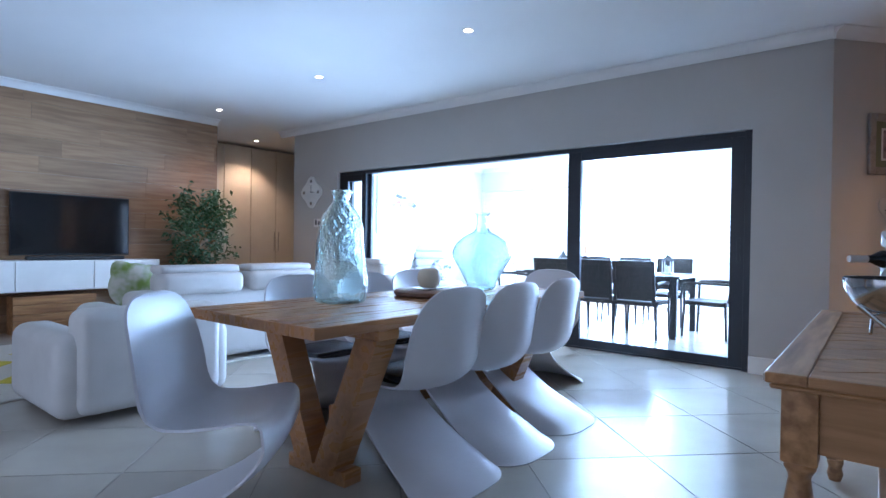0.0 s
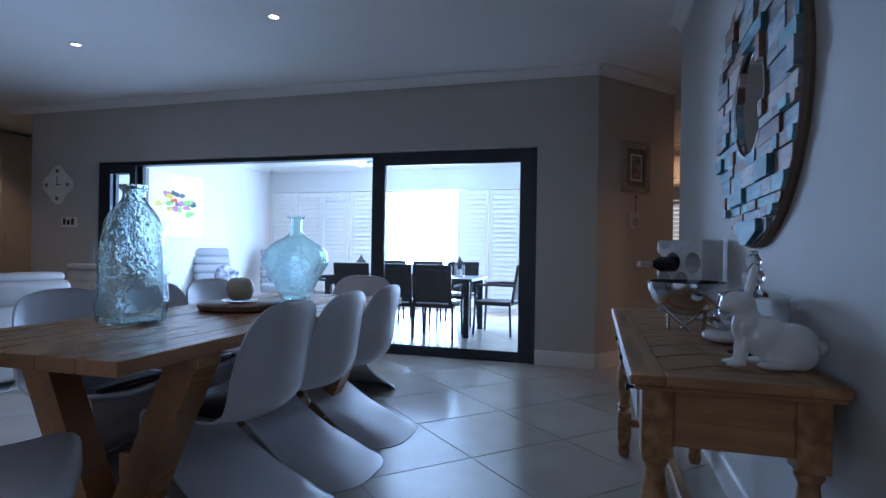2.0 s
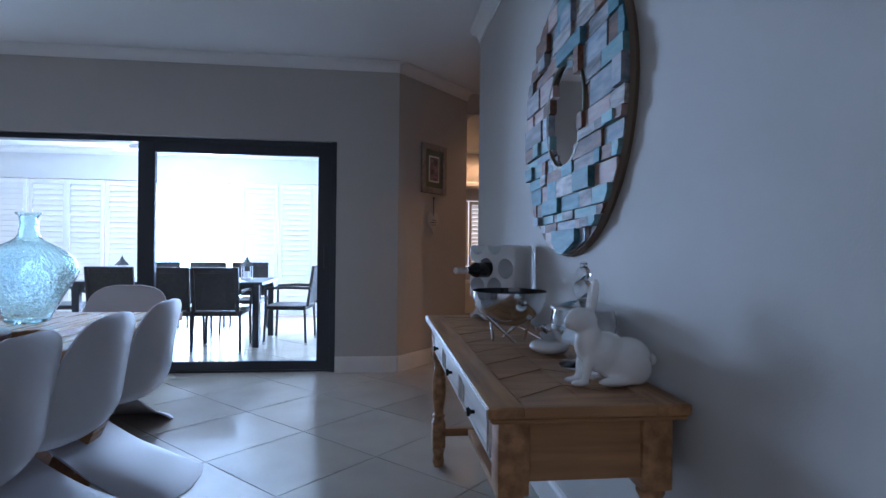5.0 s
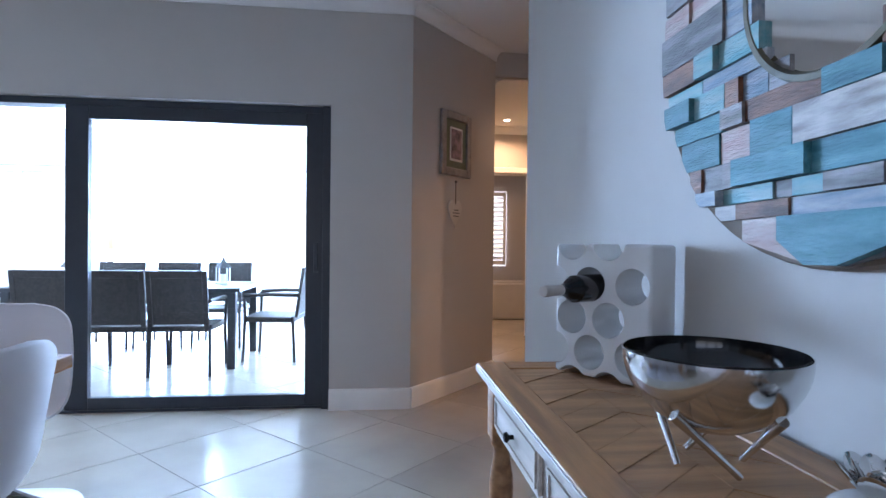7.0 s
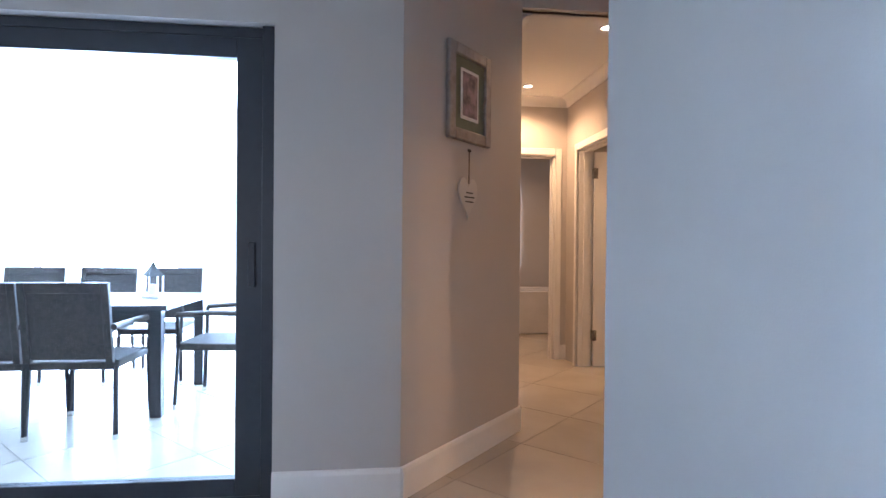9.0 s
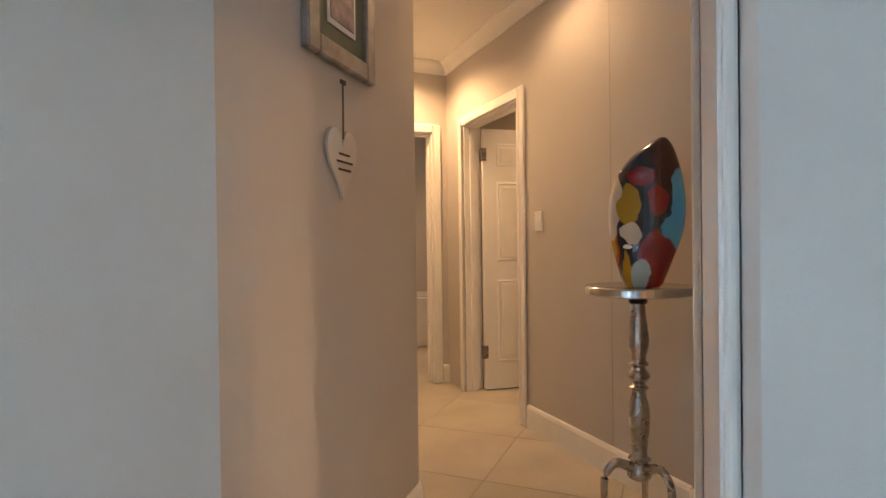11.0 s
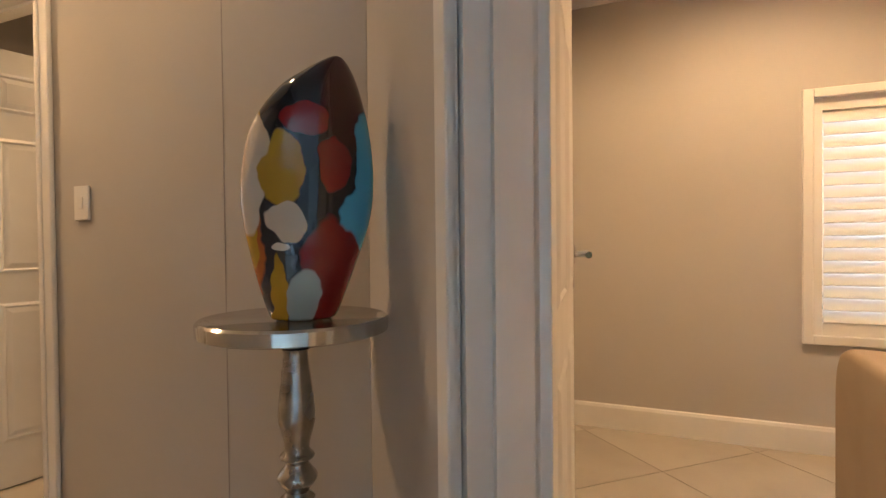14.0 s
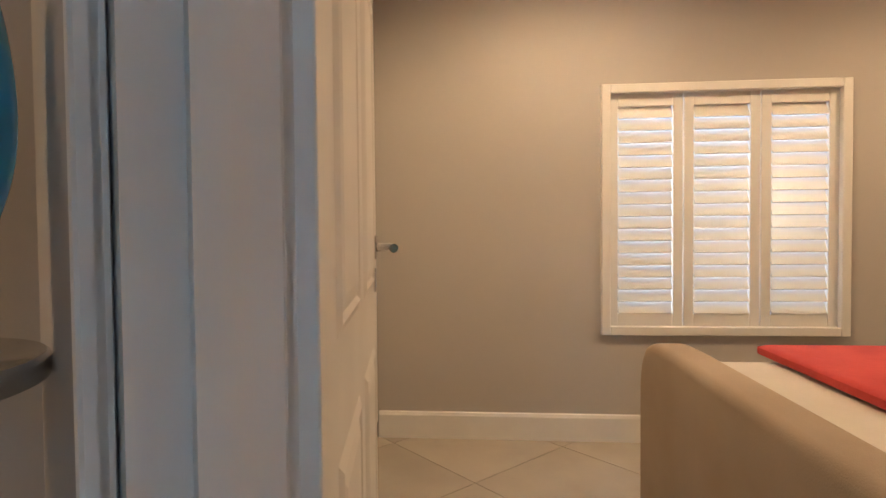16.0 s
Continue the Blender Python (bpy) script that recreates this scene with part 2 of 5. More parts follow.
structure("wall_doorway", moved(boxes_bm([((0, -0.12, 0), (S0 - 0.03, 0, H)), ((S0 - 0.03, -0.12, 2.06), (S1 + 0.03, 0, H)), ((S1 + 0.03, -0.12, 0), (SD, 0, H))]), DIAG), WALL, "angled greige wall round the bedroom doorway", "wall")
structure("wall_passage_east", boxes_bm([((XV, 5.67, 0), (XV + 0.12, 7.02, H)), ((XV, 7.02, 2.06), (XV + 0.12, 7.86, H)), ((XV, 7.86, 0), (XV + 0.12, YE, H))]), WALL, "greige passage wall behind the vase stand", "wall")
structure("wall_passage_end", boxes_bm([((B[0] - 0.15, YE, 0), (0.60, YE + 0.12, H)), ((0.60, YE, 2.06), (1.47, YE + 0.12, H)), ((1.47, YE, 0), (XB, YE + 0.12, H))]), WALL, "greige wall at the end of the passage", "wall")
structure("wall_bulkhead", box_bm((B[0], B[1] + 0.005, HC), (XV, B[1] + 0.085, H)), WALL, "greige bulkhead over the passage mouth", "wall")
# South opening is assumed, cut for the added window and its fill lamp.
structure("wall_south", boxes_bm([((XE, YS - 0.15, 0), (-5.6, YS, H)), ((-5.6, YS - 0.15, 2.1), (-0.8, YS, H)), ((-0.8, YS - 0.15, 0), (XC + 0.1, YS, H))]), WALL, "greige wall at the back of the room", "wall")
structure("wall_hall_west", box_bm((XE - 0.2, YS, 0), (XE, 6.9, H)), WALL, "pale hall wall behind built-in cupboards", "wall")
structure("wall_hall_north", boxes_bm([((XE, 6.7, 0), (-9.0, 6.85, H)), ((-9.0, 6.7, 2.05), (-8.2, 6.85, H)), ((-8.2, 6.7, 0), (XT + 0.35, 6.85, H)), ((XT + 0.35, YN + 0.2, 0), (XT + 0.5, 6.85, H))]), WALL, "greige hall wall with a doorway", "wall")
structure("ceiling_hall", box_bm((XE - 0.3, B[1] + 0.05, H), (XPL - 0.2, 6.95, H + 0.1)), CEIL, "white hall ceiling", "ceiling")
WZ0, WZ1, WY0, WY1 = 0.605, 1.855, 3.165, 4.345
structure("wall_bedroom_east", boxes_bm([((XB, 1.5, 0), (XB + 0.15, WY0, 2.7)), ((XB, WY1, 0), (XB + 0.15, YE, 2.7)), ((XB, WY0, 0), (XB + 0.15, WY1, WZ0)), ((XB, WY0, WZ1), (XB + 0.15, WY1, 2.7))]), WALL, "greige bedroom wall round the shuttered window", "wall")
structure("wall_bedroom_north", box_bm((XV + 0.12, 6.16, 0), (XB, 6.28, 2.7)), WALL, "greige bedroom wall behind the open door", "wall")
structure("wall_bedroom_south", box_bm((XC + 0.1, 1.4, 0), (XB, 1.5, 2.7)), WALL, "greige bedroom wall behind the bed", "wall")
structure("wall_bathroom", boxes_bm([((B[0] - 0.15, YE + 0.12, 0), (B[0], 10.5, HC)), ((2.3, YE + 0.12, 0), (2.42, 10.5, HC)), ((B[0], 10.5, 0), (0.9, 10.62, HC)), ((1.7, 10.5, 0), (2.4, 10.62, HC)), ((0.9, 10.5, 0), (1.7, 10.62, 0.8)), ((0.9, 10.5, 2.05), (1.7, 10.62, HC))]), WALL, "greige walls of the room past the passage", "wall")
structure("wall_patio", boxes_bm([((XPL - 0.2, YN + 0.2, 0), (XPL, YP + 0.15, HP)), ((XPR, 6.2, 0), (XPR + 0.08, YP + 0.15, HP)), ((XPL, YP, 2.15), (XPR, YP + 0.15, HP)), ((-0.6, YP, 0), (XPR, YP + 0.15, 2.15))]), PATIOWALL, "pale painted patio walls", "wall")

# skirtings, cornices
runs = [((DR, YN), A, True), (A, B, True), ((XT + 0.35, YN), (DL, YN), True), ((XC, YS), (XC, C[1]), False), ((XV, 5.68), (XV, 6.94), False), ((B[0], B[1]), (B[0], YE), True),
        ((XB, 1.5), (XB, 5.575), False), ((1.525, YE), (XV, YE), True), ((B[0], 10.5), (2.3, 10.5), True), ((2.3, YE + 0.2), (2.3, 10.5), False)]
for a, b, f in runs:
    structure("baseboard", rail_bm(BASE, a, b, f), WHITE, "white painted skirting board", "baseboard")
dg = lambda s: tuple((DIAG @ Vector((s, 0, 0)))[:2])
for s0, s1 in ((0.0, S0 - 0.09), (S1 + 0.09, SD)):
    structure("baseboard", rail_bm(BASE, dg(s0), dg(s1), False), WHITE, "white painted skirting board", "baseboard")
for a, b, f, h in [((XT, YN), A, True, H), (A, B, True, H), ((XC, YS), (XC, C[1]), False, H), ((XT, YS), (XT, 4.2), True, H), ((B[0], B[1] + 0.09), (B[0], YE), True, HC),
                   ((XV, B[1] + 0.09), (XV, YE), False, HC), ((B[0], YE), (XV, YE), True, HC), ((XPL, YN + 0.2), (XPL, YP), True, HP), ((XPL, YP), (XPR, YP), True, HP), ((XB, 1.5), (XB, 6.16), False, 2.6), (dg(0), dg(SD), False, H)]:
    structure("cornice", rail_bm(cove(h), a, b, f), CEIL, "white coved ceiling cornice", "trim", smooth=True)

# ---- daylight and added fill lamps ----
sun = bpy.data.lights.new("sun", "SUN")
sun.energy, sun.angle, sun.color = 5.0, radians(0.5), (1.0, 0.95, 0.88)
new("sun", sun).matrix_world = look((-1.5, 30, 26), (-3.3, 8.2, 0))
lamp("patio_daylight", "AREA", look((-3.28, YP + 0.08, 1.10), (-3.0, 0, 1.0)), DAYPOWER, DAY, (1.44, 2.05))
# Extra patio fill, an added lamp on the room side of the shutters.
lamp("patio_fill_east", "AREA", look((-1.0, YP - 0.10, 1.10), (-1.0, 0, 1.0)), DAYPOWER * 0.25, DAY, (0.5, 2.0))
# Added lamp aimed up for the ceiling glow, standing in for patio floor bounce.
lamp("patio_floor_bounce", "AREA", look((-4.0, YN + 0.12, 0.45), (-4.6, 2.6, H)), 15, DAY, (2.6, 0.8)).data.spread = radians(90)
lamp("bathroom_daylight", "AREA", look((1.3, 10.58, 1.4), (1.3, 8, 1.2)), 5, (0.9, 0.95, 1.0), (0.8, 1.2))
lamp("bedroom_daylight", "AREA", look((XB + 0.14, 3.75, 1.25), (0, 3.75, 1.1)), 6.5, (0.9, 0.95, 1.0), (1.1, 1.25))

# Room fill from an assumed window that is never in view.
lamp("living_fill", "AREA", look((-3.2, YS - 0.10, 1.10), (-3.2, 3, 1.35)), SOUTHFILL, (0.86, 0.92, 1.0), (4.6, 1.95))

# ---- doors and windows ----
# Window added out of sight, only to frame the lounge's fill lamp.
sw_ = tagged(thing("window_3", pose(0, 0, 0), "wide unseen charcoal sliding window, added round the lounge's fill lamp", "window"), kind="structure")
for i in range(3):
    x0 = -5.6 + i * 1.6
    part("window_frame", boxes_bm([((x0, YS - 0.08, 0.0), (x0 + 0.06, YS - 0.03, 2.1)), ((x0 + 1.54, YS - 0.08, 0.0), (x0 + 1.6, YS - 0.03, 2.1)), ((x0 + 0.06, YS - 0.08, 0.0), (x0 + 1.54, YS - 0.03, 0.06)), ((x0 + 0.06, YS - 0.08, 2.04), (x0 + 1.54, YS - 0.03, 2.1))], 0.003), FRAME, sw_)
PANEL_Z = ((0.22, 0.86), (1.00, 1.62), (1.74, 1.92))


def architrave(name, m, width, height, depth, label):
    """Lining and architraves of a doorway; x along the wall from the first jamb, y = 0 the front face, wall behind to -depth."""
    ob = tagged(thing(name, m, label, "door frame"), kind="structure")
    part("lining", boxes_bm([((-0.03, -depth, 0), (0, 0, height + 0.03)), ((width, -depth, 0), (width + 0.03, 0, height + 0.03)), ((0, -depth, height), (width, 0, height + 0.03))]), WHITE, ob)
    part("stop", boxes_bm([((0, -depth + 0.045, 0), (0.012, -depth + 0.075, height)), ((width - 0.012, -depth + 0.045, 0), (width, -depth + 0.075, height)), ((0.012, -depth + 0.045, height - 0.012), (width - 0.012, -depth + 0.075, height))]), WHITE, ob)
    for y0, y1 in ((0.002, 0.020), (-depth - 0.020, -depth - 0.002)):
        for x0, x1 in ((-0.080, -0.012), (width + 0.012, width + 0.080)):
            bm = box_bm((x0, y0, 0), (x1, y1, height + 0.08), 0.006)
            mid = 1 if y0 > 0 else -1
            box_bm((x0 + 0.045 if x0 < 0 else x0, y0 + 0.004 * mid, 0), (x1 if x0 < 0 else x1 - 0.045, y1 + 0.006 * mid, height + 0.04), 0.003, 1, bm)
            part("architrave", bm, WHITE, ob)
        part("architrave", box_bm((-0.012, y0, height + 0.012), (width + 0.012, y1, height + 0.08), 0.006), WHITE, ob)
    return ob


def door_leaf(name, m, width, label, pull=False):
    """Six-panel leaf, hinged at x = 0, thickness in y."""
    ob = tagged(thing(name, m, label, "door"), kind="structure")
    part("leaf", box_bm((0, -0.020, 0.008), (width, 0.020, 2.03), 0.003), WHITE, ob)
    w = (width - 0.33) / 2
    for x in (0.11, 0.22 + w):
        for z0, z1 in PANEL_Z:
            for side in (-1, 1):
                bm = bmesh.new()
                rim = [(x, z0), (x + w, z0), (x + w, z1), (x, z1)]
                rings = []
                for inset, out in ((0, 0.0202), (0.014, 0.0255), (0.022, 0.0205), (0.045, 0.0255)):
                    rings.append([bm.verts.new((px + (inset if px == x else -inset), side * out, pz + (inset if pz == z0 else -inset))) for px, pz in rim])
                for r0, r1 in zip(rings, rings[1:]):
                    for i in range(4):
                        bm.faces.new((r0[i], r0[(i + 1) % 4], r1[(i + 1) % 4], r1[i]))
                bm.faces.new(rings[-1])
                bmesh.ops.recalc_face_normals(bm, faces=bm.faces)
                part("panel", bm, WHITE, ob)
    for side in (-1, 1):
        hd = part("door_handle", tube_bm([(width - 0.06, side * 0.02, 1.085), (width - 0.06, side * 0.065, 1.085), (width - 0.075, side * 0.07, 1.085), (width - 0.18, side * 0.07, 1.085)], 0.010), CHROME, ob, "brushed steel lever handle", True)
        part("backplate", box_bm((width - 0.078, side * 0.0205 if side > 0 else -0.028, 1.057), (width - 0.042, 0.028 if side > 0 else -0.0205, 1.113), 0.003), CHROME, ob)
        part("keyhole_plate", box_bm((width - 0.075, side * 0.0205 if side > 0 else -0.026, 0.98), (width - 0.045, 0.026 if side > 0 else -0.0205, 1.035), 0.003), CHROME, ob)
    for z in (0.25, 1.78):
        part("hinge", boxes_bm([((-0.012, -0.030, z), (0.0, 0.022, z + 0.10)), ((0.0, -0.0225, z), (0.03, -0.0205, z + 0.10))], 0.001), PEWTER, ob, "steel butt hinge")
    if pull:
        part("pull_handle", tube_bm([(width - 0.07, -0.02, 1.14), (width - 0.07, -0.034, 1.15), (width - 0.07, -0.034, 1.36), (width - 0.07, -0.02, 1.37)], 0.004), CHROME, ob, "slim steel pull handle", True)
    return ob


architrave("door_frame_1", DIAG @ pose(S0, 0, 0), S1 - S0, 2.04, 0.12, "white painted frame of the bedroom doorway")
hx = DIAG @ Vector((S1 + 0.012, -0.138, 0))
door_leaf("door_1", pose(hx.x, hx.y, 0, 0, 0, 8.5), 0.87, "white six-panel bedroom door standing open")
architrave("door_frame_2", pose(XV, 7.03, 0, 0, 0, 90), 0.82, 2.04, 0.12, "white painted frame of a passage doorway")
door_leaf("door_2", pose(XV + 0.14, 7.83, 0, 0, 0, -8), 0.78, "white six-panel passage door standing open")
architrave("door_frame_3", pose(1.44, YE, 0, 0, 0, 180), 0.81, 2.04, 0.12, "white painted frame at the end of the passage")
architrave("door_frame_4", pose(-8.2, 6.7, 0, 0, 0, 180), 0.8, 2.04, 0.15, "white painted frame of the hall doorway")
door_leaf("door_4", pose(-9.0, 6.87, 0, 0, 0, 0), 0.79, "white closed hall door")

# sliding door
sl = tagged(thing("window_1", pose(0, 0, 0), "charcoal aluminium sliding glass door with two panels pushed open", "sliding door"), kind="structure")
y0 = YN + 0.05
part("outer_frame", boxes_bm([((DL, y0, 0.0), (DL + 0.06, y0 + 0.13, DH - 0.005)), ((DR - 0.055, y0 - 0.03, 0.0), (DR - 0.002, y0 + 0.13, DH - 0.005)), ((DL + 0.06, y0, DH - 0.05), (DR - 0.055, y0 + 0.13, DH - 0.005)), ((DL + 0.06, y0, 0.0), (DR - 0.055, y0 + 0.13, 0.018))], 0.003), FRAME, sl)
for x0, x1, dy in ((DM - 0.07, DR - 0.055, 0.0), (DL + 0.06, DL + 0.55, 0.0), (DL + 0.08, DL + 0.60, 0.065)):
    b = 0.085 if x1 < -3 else 0.115
    sash = part("sash", boxes_bm([((x0, y0 + dy, 0.02), (x0 + b + 0.03, y0 + dy + 0.05, DH - 0.05)), ((x1 - b, y0 + dy, 0.02), (x1, y0 + dy + 0.05, DH - 0.05)), ((x0 + b + 0.03, y0 + dy, 0.02), (x1 - b, y0 + dy + 0.05, 0.10)), ((x0 + b + 0.03, y0 + dy, DH - 0.14), (x1 - b, y0 + dy + 0.05, DH - 0.05))], 0.003), FRAME, sl, "charcoal aluminium sash")
    pane = part("pane", box_bm((x0 + b + 0.03, y0 + dy + 0.022, 0.10), (x1 - b, y0 + dy + 0.028, DH - 0.14)), PANE, sash, "clear glass pane")
    pane.visible_shadow = False
part("lock", box_bm((DR - 0.115, y0 - 0.012, 0.95), (DR - 0.085, y0 - 0.001, 1.15), 0.004), FRAME, sl, "slim black lock handle")


def shutter(name, m, width, z0, z1, slats, label, tilt=62, parent=None):
    """Plantation shutter leaf: two stiles, two rails and turned slats. x along, y depth."""
    ob = parent or tagged(thing(name, m, label, "shutter"), kind="structure")
    off = Matrix.Identity(4) if parent is None else m
    st = 0.05
    part("stile", moved(box_bm((0, -0.014, z0), (st, 0.014, z1), 0.003), off), WHITE, ob)
    part("stile", moved(box_bm((width - st, -0.014, z0), (width, 0.014, z1), 0.003), off), WHITE, ob)
    part("rail", moved(box_bm((st, -0.012, z0), (width - st, 0.012, z0 + 0.07), 0.003), off), WHITE, ob)
    part("rail", moved(box_bm((st, -0.012, z1 - 0.07), (width - st, 0.012, z1), 0.003), off), WHITE, ob)
    step = (z1 - z0 - 0.14) / slats
    mesh = None
    for i in range(slats):
        mm = off @ pose(width / 2, 0, z0 + 0.07 + step * (i + 0.5), tilt, 0, 0)
        if mesh is None:
            first = part("slat", box_bm((-(width / 2 - st - 0.003), -step * 0.56, -0.004), (width / 2 - st - 0.003, step * 0.56, 0.004), 0.002, 1), WHITE, ob)
            mesh = first.data
            first.matrix_basis = mm
        else:
            o = new("slat", mesh)
            o.parent, o.matrix_basis = ob, mm
    return ob


wn2 = tagged(thing("window_2", pose(XB, WY1, 0, 0, 0, -90), "bedroom window with white closed plantation shutters", "window"), kind="structure")
ww = WY1 - WY0
part("window_frame", boxes_bm([((-0.032, -0.03, WZ0 - 0.032), (0.014, 0.006, WZ1 + 0.032)), ((ww - 0.014, -0.03, WZ0 - 0.032), (ww + 0.032, 0.006, WZ1 + 0.032)), ((0.014, -0.03, WZ1 - 0.014), (ww - 0.014, 0.006, WZ1 + 0.032)), ((0.014, -0.03, WZ0 - 0.032), (ww - 0.014, 0.006, WZ0 + 0.014))], 0.004), WHITE, wn2)
lw = (ww - 0.030) / 3
for i in range(3):
    sh = shutter("window_shutter", pose(XB + 0.022, WY1 - 0.010 - i * (lw + 0.005), 0, 0, 0, -90), lw, WZ0 + 0.008, WZ1 - 0.008, 17, "white painted plantation shutter leaf, slats closed", 66)
for i in range(2):
    shutter("window_shutter", pose(1.68 - i * 0.4, 10.46, 0, 0, 0, 180), 0.38, 0.82, 2.03, 14, "white painted plantation shutter leaf, slats half open", 40)
for i in range(4):
    shutter("patio_shutter", pose(XPL + 0.03 + i * 0.555, YP - 0.02 + 0.03 * (i % 2), 0), 0.545, 0.03, 2.13, 24, "tall white folding patio shutter leaf, slats closed", 64)
for i in range(3):
    shutter("patio_shutter", pose(-2.54 + i * 0.555, YP - 0.02 + 0.03 * (i % 2), 0), 0.545, 0.03, 2.13, 24, "tall white folding patio shutter leaf, slats closed", 64)

# ---- downlights ----
GLOW = glow_material("lamp_glow", (1.0, 0.86, 0.66), 14)


def downlight(x, y, z, power, color, spot=110):
    ob = thing("downlight", pose(x, y, z), "small round recessed ceiling downlight, switched on, some unseen and added", "ceiling light", "ceiling downlights")
    part("rim", lathe_bm([(0.034, 0.0), (0.048, 0.0), (0.050, -0.004), (0.046, -0.008), (0.036, -0.006), (0.034, 0.0)], 24), WHITE, ob, smooth=True)
    part("lens", lathe_bm([(0.0, -0.003), (0.034, -0.003), (0.034, -0.001), (0.0, -0.001)], 20), GLOW, ob)
    if power:
        lamp("downlight_beam", "SPOT", look((x, y, z - 0.02), (x, y, 0)), power, color, spot=spot)


for x, y, p in ((-2.56, 3.62, 12), (-4.58, 3.71, 16), (-6.85, 3.86, 20), (-8.45, 5.45, 50)):
    downlight(x, y, H, p, SOFTWARM)
downlight(1.06, 7.80, HC, WARMPOWER * 1.25, WARM, 150)
downlight(1.22, 6.40, HC, WARMPOWER * 0.35, WARM, 150)
downlight(2.75, 4.55, 2.6, WARMPOWER * 1.6, WARM, 172)
# Next three are unseen, added to brighten the bedroom and the rooms beyond.
downlight(2.6, 2.6, 2.6, WARMPOWER * 1.6, WARM, 172)
downlight(2.6, 7.2, 2.6, WARMPOWER * 0.8, WARM, 150)
downlight(1.3, 9.2, HC, WARMPOWER * 0.7, WARM, 150)

# ---- dining table, chairs, and what stands on the table ----
TX0, TX1, TY0, TY1, TZ = -2.34, -1.44, 1.20, 3.46, 0.765
table = thing("dining_table", pose(0, 0, 0), "oak plank dining table on two V-shaped trestle legs", "table")
n = 6
for i in range(n):
    w = (TX1 - TX0) / n
    part("tabletop_plank", box_bm((TX0 + i * w + 0.0006, TY0, TZ - 0.045), (TX0 + (i + 1) * w - 0.0006, TY1, TZ), 0.0025, 1), OAK, table)
for y in (TY0 + 0.42, TY1 - 0.42):
    for s in (-1, 1):
        xm = (TX0 + TX1) / 2
        bm = bmesh.new()
        prof = [(s * 0.005, 0.06), (s * 0.135, 0.06), (s * 0.40, TZ - 0.10), (s * 0.27, TZ - 0.10)]
        vs = [[bm.verts.new((xm + px, y + dy, pz)) for px, pz in prof] for dy in (-0.06, 0.06)]
        for i in range(4):
            bm.faces.new((vs[0][i], vs[0][(i + 1) % 4], vs[1][(i + 1) % 4], vs[1][i]))
        bm.faces.new(vs[0]); bm.faces.new(vs[1][::-1])
        bmesh.ops.recalc_face_normals(bm, faces=bm.faces)
        part("leg", bm, OAK, table)
    part("foot", box_bm((xm - 0.20, y - 0.05, 0), (xm + 0.20, y + 0.05, 0.065), 0.006), OAK, table)
    part("bearer", box_bm((xm - 0.41, y - 0.06, TZ - 0.10), (xm + 0.41, y + 0.06, TZ - 0.046), 0.004), OAK, table)
part("stretcher", box_bm((xm - 0.03, TY0 + 0.47, 0.20), (xm + 0.03, TY1 - 0.47, 0.30), 0.005), OAK, table)


def smooth_line(points, n):
    """Catmull-Rom through points of any width, n samples."""
    p = np.array(points, float)
    p = np.vstack([2 * p[0] - p[1], p, 2 * p[-1] - p[-2]])
    out = []
    for t in np.linspace(0, len(p) - 3 - 1e-6, n):
        i, f = int(t), t - int(t)
        a, b, c, d = p[i:i + 4]
        out.append(0.5 * ((2 * b) + (c - a) * f + (2 * a - 5 * b + 4 * c - d) * f * f + (3 * b - a - 3 * c + d) * f ** 3))
    return out


